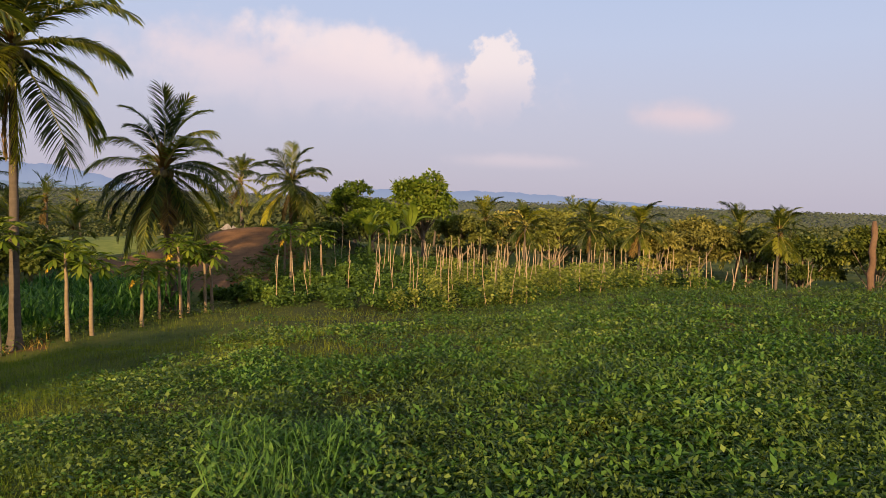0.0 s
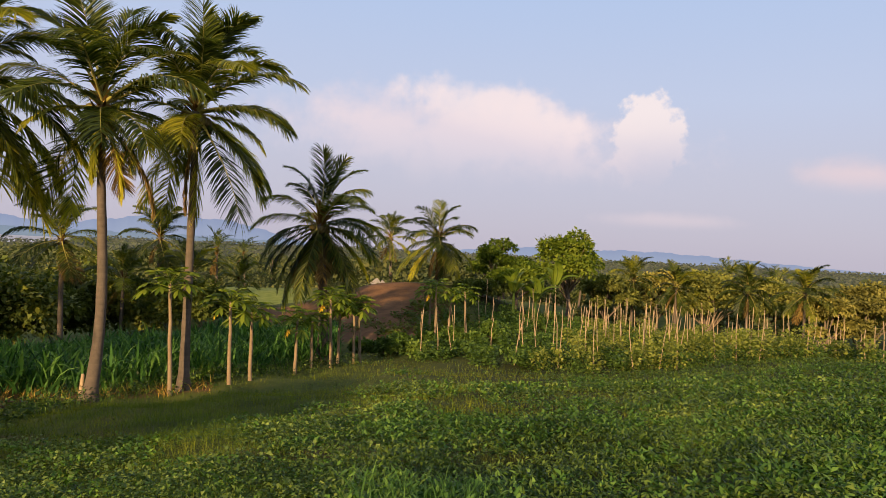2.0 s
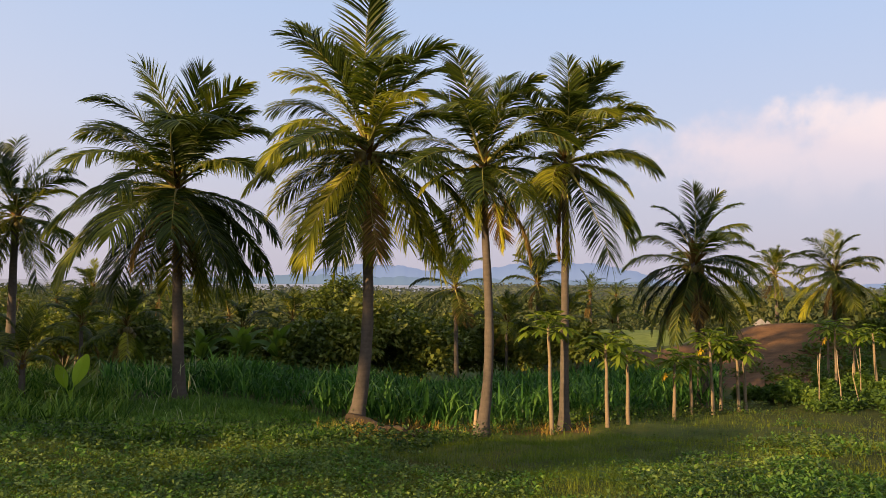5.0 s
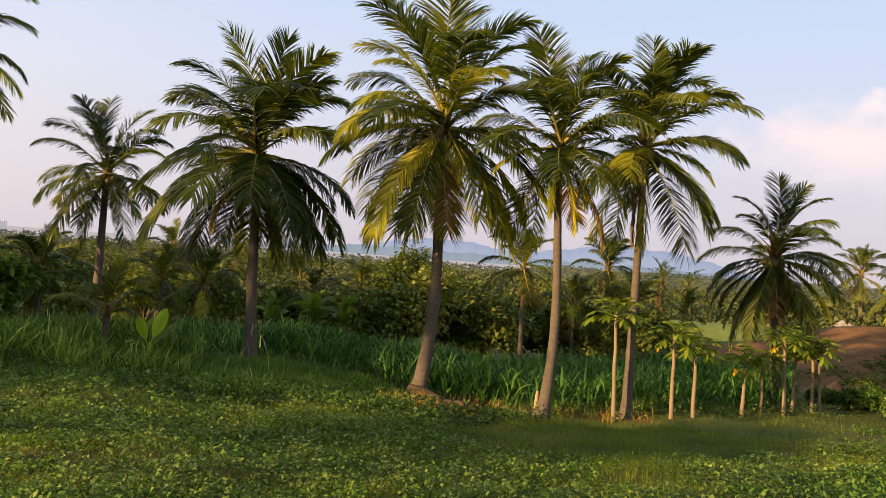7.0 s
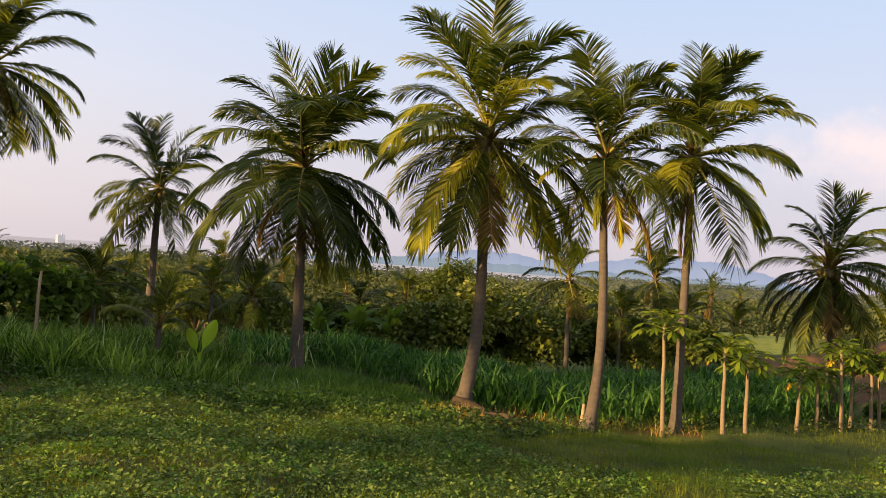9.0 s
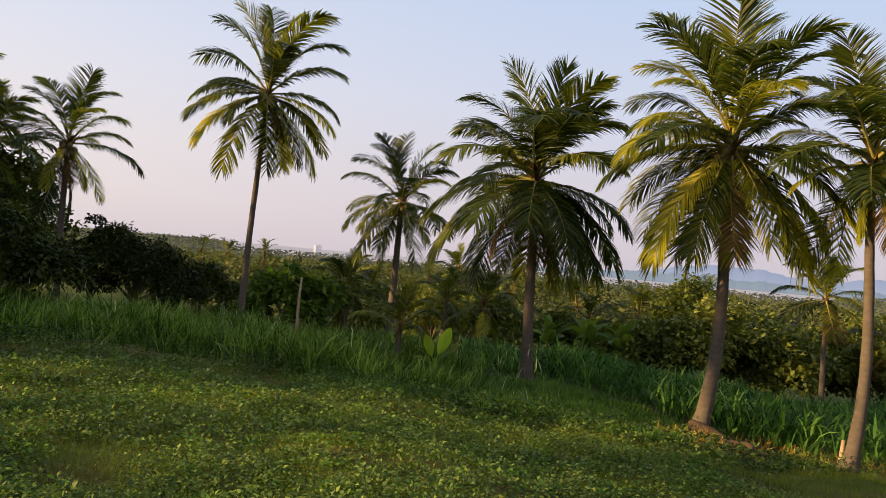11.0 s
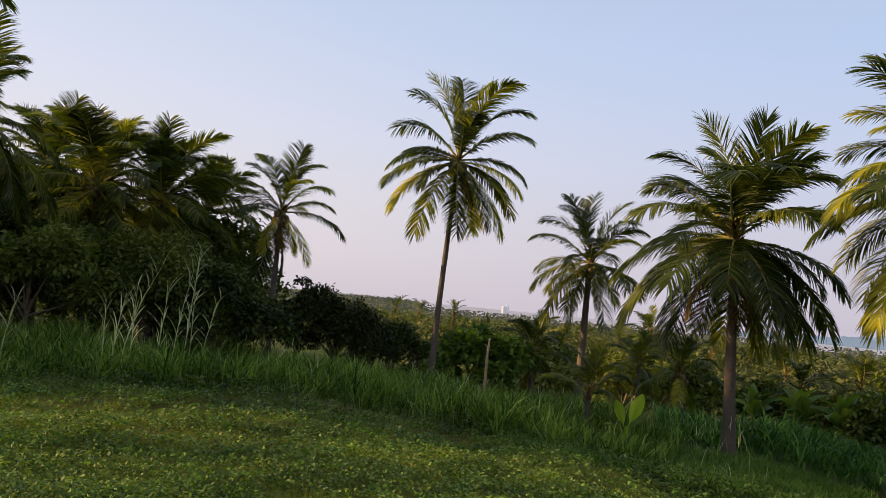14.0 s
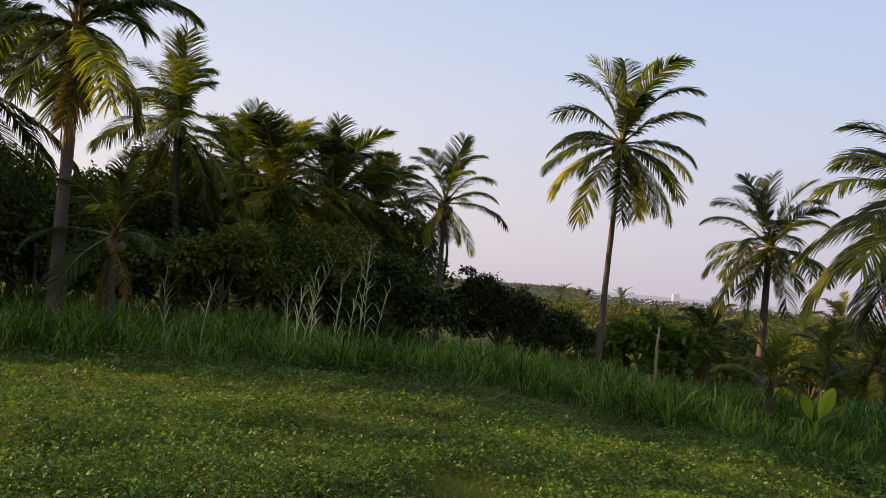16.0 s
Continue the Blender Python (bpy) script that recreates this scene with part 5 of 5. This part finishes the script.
def bean_rows():
    """Rows of climbing beans on stakes that run away from the pasture; low beans nearest the papayas."""
    rng = np.random.default_rng(7)
    along, across = way(ROW_YAW), way(ROW_YAW - 90)
    places, pieces = [], []
    for row in range(17):
        off = -9.5 + 1.4 * row
        at = 22.0 + rng.uniform(0, 0.6)
        while at < 48:
            at += rng.uniform(0.8, 1.2)
            p = along * at + across * (off + rng.normal(0, 0.38))
            r, yaw = math.hypot(p.x, p.y), math.degrees(math.atan2(-p.x, p.y))
            near = float(np.interp(yaw, [-28, -20, -10, 0, 8, 13], [28.5, 28.0, 27.2, 26.6, 26.0, 26.2]))
            if yaw > 13 or yaw < -27 or r < near or r > np.interp(yaw, [-26, -14, 2, 8, 13], [32, 40, 46, 40, 31]):
                continue
            tall = 0.75 if off > 4.5 else 1.02
            if rng.uniform() < (0.85 if off > -5 else 0.5):
                places.append((p.x, p.y, tall * rng.uniform(0.7, 1.12)))
            if off < 6:
                pieces.append((p.x, p.y, float(np.interp(off, [-9.5, -6, -3.5, 4, 6], [0.28, 0.40, 0.75, 1.15, 0.85])) * rng.uniform(0.75, 1.2)))
    for x, y, s in places:
        ob = new("stake", STAKES[rng.integers(4)])
        ob.matrix_basis = pose(x, y, height(x, y), rng.normal(0, 4), rng.normal(0, 4), rng.uniform(0, 360)) @ Matrix.Diagonal((1, 1, s, 1))
        tagged(ob, "thin weathered wooden stake in the bean field", "stake", "bean stakes")
    q = np.repeat(np.array(pieces), 190, axis=0)
    n = len(q)
    slide = rng.uniform(-0.55, 0.55, n)
    up = rng.uniform(0, 1, n) ** 0.8
    wide = rng.normal(0, 0.24, n) * (1.1 - 0.5 * up)
    x, y = q[:, 0] + along.x * slide + across.x * wide, q[:, 1] + along.y * slide + across.y * wide
    base = np.stack([x, y, heights(x, y) + 0.03 + up * q[:, 2]], -1)
    ln = 0.15 * rng.uniform(0.6, 1.3, n)
    shape = [base, rng.uniform(0, 6.283, n), rng.normal(0.1, 0.45, n), ln, ln * 0.62, rng.uniform(0.3, 1.1, n), rng.normal(0, 0.5, n)]
    # taller rows take the sun-lightened leaf, low rows the darker one
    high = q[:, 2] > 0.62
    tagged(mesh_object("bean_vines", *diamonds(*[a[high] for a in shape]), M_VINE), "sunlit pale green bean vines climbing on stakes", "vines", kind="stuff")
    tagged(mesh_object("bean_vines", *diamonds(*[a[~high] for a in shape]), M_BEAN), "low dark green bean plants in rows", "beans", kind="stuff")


bean_rows()


# ---- old post, root, stumps, house ----


def old_post():
    p = spot(-30.2, 25.0, 0.15)
    tall = EYE[2] + 25.0 * math.tan(radians(-0.7)) - p.z
    v, f = tube([(0.02 * math.sin(k * 1.7), 0.02 * math.cos(k * 2.1), tall * k / 10) for k in range(11)], [0.115, 0.10, 0.095, 0.11, 0.095, 0.09, 0.105, 0.09, 0.085, 0.09, 0.05], 10)
    ob = mesh_object("tree_stump", v, f, M_POST)
    ob.location = p
    tagged(ob, "tall bare dead trunk with a broken top on the crest", "dead trunk")


old_post()


def root():
    pts = [spot(46.6, 18.9), spot(45.2, 18.0), spot(44.0, 17.2), spot(42.8, 16.5), spot(41.6, 15.8)]
    lift = (0.20, 0.26, 0.24, 0.30, 0.22)
    v, f = tube([p + Vector((0, 0, h)) for p, h in zip(pts, lift)], [0.13, 0.12, 0.09, 0.06, 0.025], 8)
    ob = mesh_object("fallen_log", v, f, M_LOG)
    tagged(ob, "old weathered log lying at the palm's foot", "log")


root()


def stub(yaw, d, tall, r):
    ob = mesh_object("stump", *tube([(0, 0, -0.1), (0.02, 0.01, tall * 0.5), (0.05, 0, tall)], [r * 1.3, r, r * 0.8], 7), M_POLE)
    ob.location = spot(yaw, d)
    tagged(ob, "short bleached dead stump by the palm's foot", "stump")


stub(37.0, 18.2, 0.62, 0.05)
stub(36.1, 18.9, 0.35, 0.04)


def bare_pole():
    p = spot(76.9, 24.0, 0.1)
    tall = EYE[2] + 24.0 * math.tan(radians(-2.6)) - p.z
    ob = mesh_object("pole", *tube([(0, 0, 0), (0.04, 0.02, tall * 0.4), (0.10, 0.0, tall * 0.75), (0.16, 0.02, tall)], [0.055, 0.05, 0.042, 0.03], 8), M_POLE)
    ob.location = p
    tagged(ob, "slim bare weathered pole standing in tall grass", "pole")


bare_pole()


def harbour():
    """A pale building with a tower, miles off on the bay's shore."""
    ob = thing("far_building", way(75.7) * 2400 + Vector((0, 0, -30)), "tiny white building with a tower across the bay", "building")
    side = way(75.7 + 90)
    for a, wide, top in ((0, 2.6, 34), (-6, 2.2, 29.5), (9, 7, 28.5)):
        part("wall", tube([side * a, side * a + Vector((0, 0, top * 0.5)), side * a + Vector((0, 0, top))], [wide] * 3, 4), M_WHITE, ob, smooth_shade=False)


# the walls' glow is painted haze, no lamp
M_WHITE = distant("far_white_wall", (0.30, 0.30, 0.33), (0.5, 0.5, 0.55), 0.36)
harbour()


def house():
    p = spot(16.2, 95.0)
    ob = thing("house", p, "small pale house with a tin roof among the far trees", "house", rz=20)
    z0 = EYE[2] + 95 * math.tan(radians(-2.7)) - p.z
    bw = tube([(0, 0, 0), (0, 0, z0 - 0.5)], [0.9, 0.9], 4)
    part("wall", bw, M_WALL, ob, smooth_shade=False)
    part("roof", tube([(0, 0, z0 - 0.5), (0, 0, z0 + 0.2)], [1.15, 0.3], 4), M_ROOF, ob, smooth_shade=False)


house()


# ---- pasture plants ----


def pasture():
    rng = np.random.default_rng(9)
    vs, gs, ls, ts = [], [], [], []

    def field(n, r0, r1, yaw0=-45, yaw1=132):
        yaw = rng.uniform(yaw0, yaw1, n)
        r = np.sqrt(rng.uniform(r0 * r0, r1 * r1, n))
        x, y = -r * np.sin(np.radians(yaw)), r * np.cos(np.radians(yaw))
        return x, y, yaw, r

    def weedy(x, y, yaw):
        """Denser broad-leaved weeds on the open slope, thinner on the trodden grass."""
        patchy = np.clip((drifts(x, y, 2.2, 3, 21) - 0.42) * 5, 0, 1)
        open_slope = 1 - np.clip((yaw - 2) / 22, 0, 1)
        turf = np.clip((yaw - 1 + 8 * drifts(x, y, 3.0, 2, 63)) / 8, 0, 1) * np.clip((46 - yaw) / 6, 0, 1) * np.clip((np.hypot(x, y) - 8.5) / 3, 0, 1)
        return np.clip(0.05 + (0.45 + 0.35 * open_slope) * patchy + 0.45 * open_slope, 0, 1) * (1 - 0.88 * turf)

    for r0, r1, n, size, per in ((2.8, 6.0, 24000, 0.060, 6), (6.0, 11.0, 36000, 0.064, 5), (11.0, 27.0, 60000, 0.080, 3)):
        x, y, yaw, r = field(n, r0, r1)
        ok = (rng.uniform(0, 1, n) < weedy(x, y, yaw)) & ((yaw < 13) | (r < edge_r(yaw) + 0.5)) & (r < 28)
        x, y = x[ok], y[ok]
        m = len(x)
        tall = rng.uniform(0.02, 0.15, m) * (0.35 + 1.3 * drifts(x, y, 0.8, 2, 23)) + 0.02
        z = heights(x, y) + np.clip(tall, 0.02, 0.3)
        bx, by, bz = np.repeat(x, per), np.repeat(y, per), np.repeat(z, per)
        k = m * per
        base = np.stack([bx + rng.normal(0, 0.03, k), by + rng.normal(0, 0.03, k), bz + rng.normal(0, 0.02, k)], -1)
        ln = size * rng.uniform(0.6, 1.5, k) * np.repeat(np.interp(yaw[ok], [12, 32], [1.0, 0.62]), per)
        vs.append(diamonds(base, rng.uniform(0, 6.283, k), rng.normal(0.65, 0.4, k), ln, ln * 0.33, rng.uniform(0.3, 1.2, k), rng.normal(0, 0.5, k)))
    x, y, yaw, r = field(46000, 0.3, 12.0, -180, 180)
    ok = (r < 2.9) | (yaw < -44) | (yaw > 131)
    x, y = x[ok], y[ok]
    m = len(x)
    gs.append(strips(np.stack([x, y, heights(x, y) - 0.01], -1), rng.uniform(0, 6.283, m), rng.normal(1.0, 0.3, m), 0.12 * rng.uniform(0.5, 1.3, m), 0.012, rng.uniform(0.2, 1.2, m), 1, 0.08, 0.3))
    for r0, r1, n, ln, wd in ((2.6, 6.5, 36000, 0.14, 0.006), (6.5, 12.0, 52000, 0.14, 0.010), (12.0, 26.0, 60000, 0.16, 0.017), (9.0, 18.0, 60000, 0.12, 0.013)):
        x, y, yaw, r = field(n, r0, r1)
        ok = ((yaw < 13) | (r < edge_r(yaw) + 0.5)) & (r < 28)
        x, y = x[ok], y[ok]
        m = len(x)
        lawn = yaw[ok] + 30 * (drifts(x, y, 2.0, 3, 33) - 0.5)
        # sunlit streak and the shaded turf before it, painted by blade colour
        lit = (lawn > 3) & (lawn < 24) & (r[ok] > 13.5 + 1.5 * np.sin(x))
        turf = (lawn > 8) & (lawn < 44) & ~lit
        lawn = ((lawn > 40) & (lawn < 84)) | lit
        base = np.stack([x, y, heights(x, y) - 0.01], -1)
        drift = 0.45 + 1.2 * drifts(x, y, 1.6, 3, 25)
        az, el, size, fall = rng.uniform(0, 6.283, m), rng.normal(1.0, 0.3, m), ln * drift * rng.uniform(0.5, 1.3, m), rng.uniform(0.2, 1.2, m)
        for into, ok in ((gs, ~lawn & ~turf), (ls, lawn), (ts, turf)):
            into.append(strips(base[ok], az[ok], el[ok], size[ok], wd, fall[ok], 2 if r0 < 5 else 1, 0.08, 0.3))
    # fine short blades of the grazed lawn
    for r0, r1, n, ln, wd in ((3.0, 7.0, 60000, 0.075, 0.0055), (7.0, 11.0, 70000, 0.085, 0.008), (11.0, 17.5, 70000, 0.10, 0.012)):
        x, y, yaw, r = field(n, r0, r1, 22, 128)
        ok = r < edge_r(yaw) + 0.4
        x, y = x[ok], y[ok]
        m = len(x)
        # darker blades towards the palms' side paint shaded lawn, random patches elsewhere
        green = drifts(x, y, 1.3, 3, 91) + 0.25 * rng.uniform(-1, 1, m) > np.interp(yaw[ok], [36, 46], [0.1, 0.5])
        size = ln * (0.4 + 1.2 * drifts(x, y, 0.7, 2, 93)) * rng.uniform(0.6, 1.3, m)
        base, az, el, fall = np.stack([x, y, heights(x, y) - 0.01], -1), rng.uniform(0, 6.283, m), rng.normal(1.0, 0.3, m), rng.uniform(0.2, 1.2, m)
        for into, ok in ((ts, green), (ls, ~green)):
            into.append(strips(base[ok], az[ok], el[ok], size[ok], wd, fall[ok], 1, 0.08, 0.3))
    n = 44000
    x, y, yaw, r = field(n, 3.0, 18.0)
    dryness = drifts(x, y, 2.6, 3, 27) + 0.12 * np.clip((yaw - 30) / 40, 0, 1) - 0.06 - 0.12 * np.clip((yaw - 75) / 20, 0, 1)
    ok = (dryness > 0.57) & ((yaw < 13) | (r < edge_r(yaw) + 0.3))
    x, y, r = x[ok], y[ok], r[ok]
    m = len(x)
    ss = strips(np.stack([x, y, heights(x, y) - 0.01], -1), rng.uniform(0, 6.283, m), rng.normal(0.6, 0.35, m), 0.075 * rng.uniform(0.5, 1.4, m), 0.005 + 0.0007 * r, rng.uniform(0.2, 1.3, m), 2, 0.08, 0.3)
    # leafy shoots: whorls of broad leaves that stand over the rest on the open slope
    hs = []
    for r0, r1, n, size, per in ((2.9, 7.0, 2600, 0.085, 9), (7.0, 12.0, 5200, 0.09, 8), (12.0, 22.0, 7000, 0.10, 6)):
        x, y, yaw, r = field(n, r0, r1, -45, 60)
        ok = (drifts(x, y, 1.7, 3, 57) > 0.45 + 0.018 * np.clip(yaw - 4, 0, 60)) & ((yaw < 13) | (r < edge_r(yaw)))
        x, y = x[ok], y[ok]
        m = len(x)
        tall = rng.uniform(0.06, 0.20, m) * (0.5 + drifts(x, y, 0.9, 2, 59))
        q = np.tile(np.arange(per), m)
        k = m * per
        up = np.repeat(tall, per) * (0.35 + 0.65 * q / per)
        bx, by = np.repeat(x, per) + rng.normal(0, 0.012, k), np.repeat(y, per) + rng.normal(0, 0.012, k)
        base = np.stack([bx, by, np.repeat(heights(x, y), per) + up], -1)
        ln = size * rng.uniform(0.7, 1.25, k)
        hs.append(diamonds(base, q * 2.4 + np.repeat(rng.uniform(0, 6.28, m), per), 0.25 + 0.75 * q / per + rng.normal(0, 0.15, k), ln, ln * 0.42, rng.uniform(0.3, 0.8, k), rng.normal(0, 0.25, k)))
    tagged(mesh_object("weed_shoots", *joined(*hs), M_LUSH), "fresh green leafy shoots over the weedy slope", "weeds", kind="stuff")
    # cushions of creeping weeds, each a low dome of leaves
    cs, ds = [], []
    for r0, r1, n, per, size in ((3.0, 7.0, 1100, 80, 0.050), (7.0, 12.0, 2400, 46, 0.062), (12.0, 19.0, 2400, 30, 0.085)):
        x, y, yaw, r = field(n, r0, r1)
        ok = (drifts(x, y, 3.4, 3, 51) > np.where((yaw > 8) & (yaw < 42) & (r > 8), 0.62, np.interp(yaw, [40, 55], [0.44, 0.39]))) & ((yaw < 13) | (r < edge_r(yaw) + 0.4))
        x, y = x[ok], y[ok]
        m = len(x)
        wide, tall = rng.uniform(0.12, 0.45, m), rng.uniform(0.07, 0.24, m)
        d = rng.normal(size=(m, per, 3))
        d /= np.linalg.norm(d, axis=2)[..., None]
        d[..., 2] = np.abs(d[..., 2])
        q = rng.uniform(0.7, 1.05, (m, per))
        bx, by = x[:, None] + d[..., 0] * wide[:, None] * q, y[:, None] + d[..., 1] * wide[:, None] * q
        base = np.stack([bx, by, heights(bx.ravel(), by.ravel()).reshape(m, per) + d[..., 2] * tall[:, None] * q], -1).reshape(-1, 3)
        k = m * per
        ln = size * rng.uniform(0.6, 1.4, k) * np.repeat(np.interp(yaw[ok], [12, 32], [1.0, 0.88]), per)
        az = np.arctan2(d[..., 1], d[..., 0]).ravel() + rng.normal(0, 0.7, k)
        shape = (base, az, rng.normal(0.45, 0.4, k), ln, ln * 0.6, rng.uniform(0.3, 1.1, k), rng.normal(0, 0.5, k))
        deep = np.repeat(rng.uniform(0, 1, m) < 0.7, per)
        cs.append(diamonds(*[a[~deep] for a in shape]))
        ds.append(diamonds(*[a[deep] for a in shape]))
    tagged(mesh_object("weed_cushions", *joined(*cs), M_VERGE), "low fresh green cushions of creeping weeds", "weeds", kind="stuff")
    tagged(mesh_object("weed_cushions", *joined(*ds), M_CREEPER), "low dark green cushions of creeping weeds", "weeds", kind="stuff")
    tagged(mesh_object("dry_grass", *ss, M_HAY), "patches of dry straw-coloured grass on the pasture", "dry grass", kind="stuff")
    tagged(mesh_object("pasture_weeds", *joined(*vs), M_WEED), "low broad-leaved weeds covering the grazed slope", "weeds", kind="stuff")
    tagged(mesh_object("turf", *joined(*ts), M_TURF), "short dark green turf, darkened for shade below the palms", "grass", kind="stuff")
    tagged(mesh_object("grazed_grass", *joined(*ls), M_LAWN), "short yellow-green grazed grass with patches and a painted sunlit streak", "grass", kind="stuff")
    tagged(mesh_object("pasture_grass", *joined(*gs), M_GRASS), "short grazed grass on the slope", "grass", kind="stuff")


pasture()
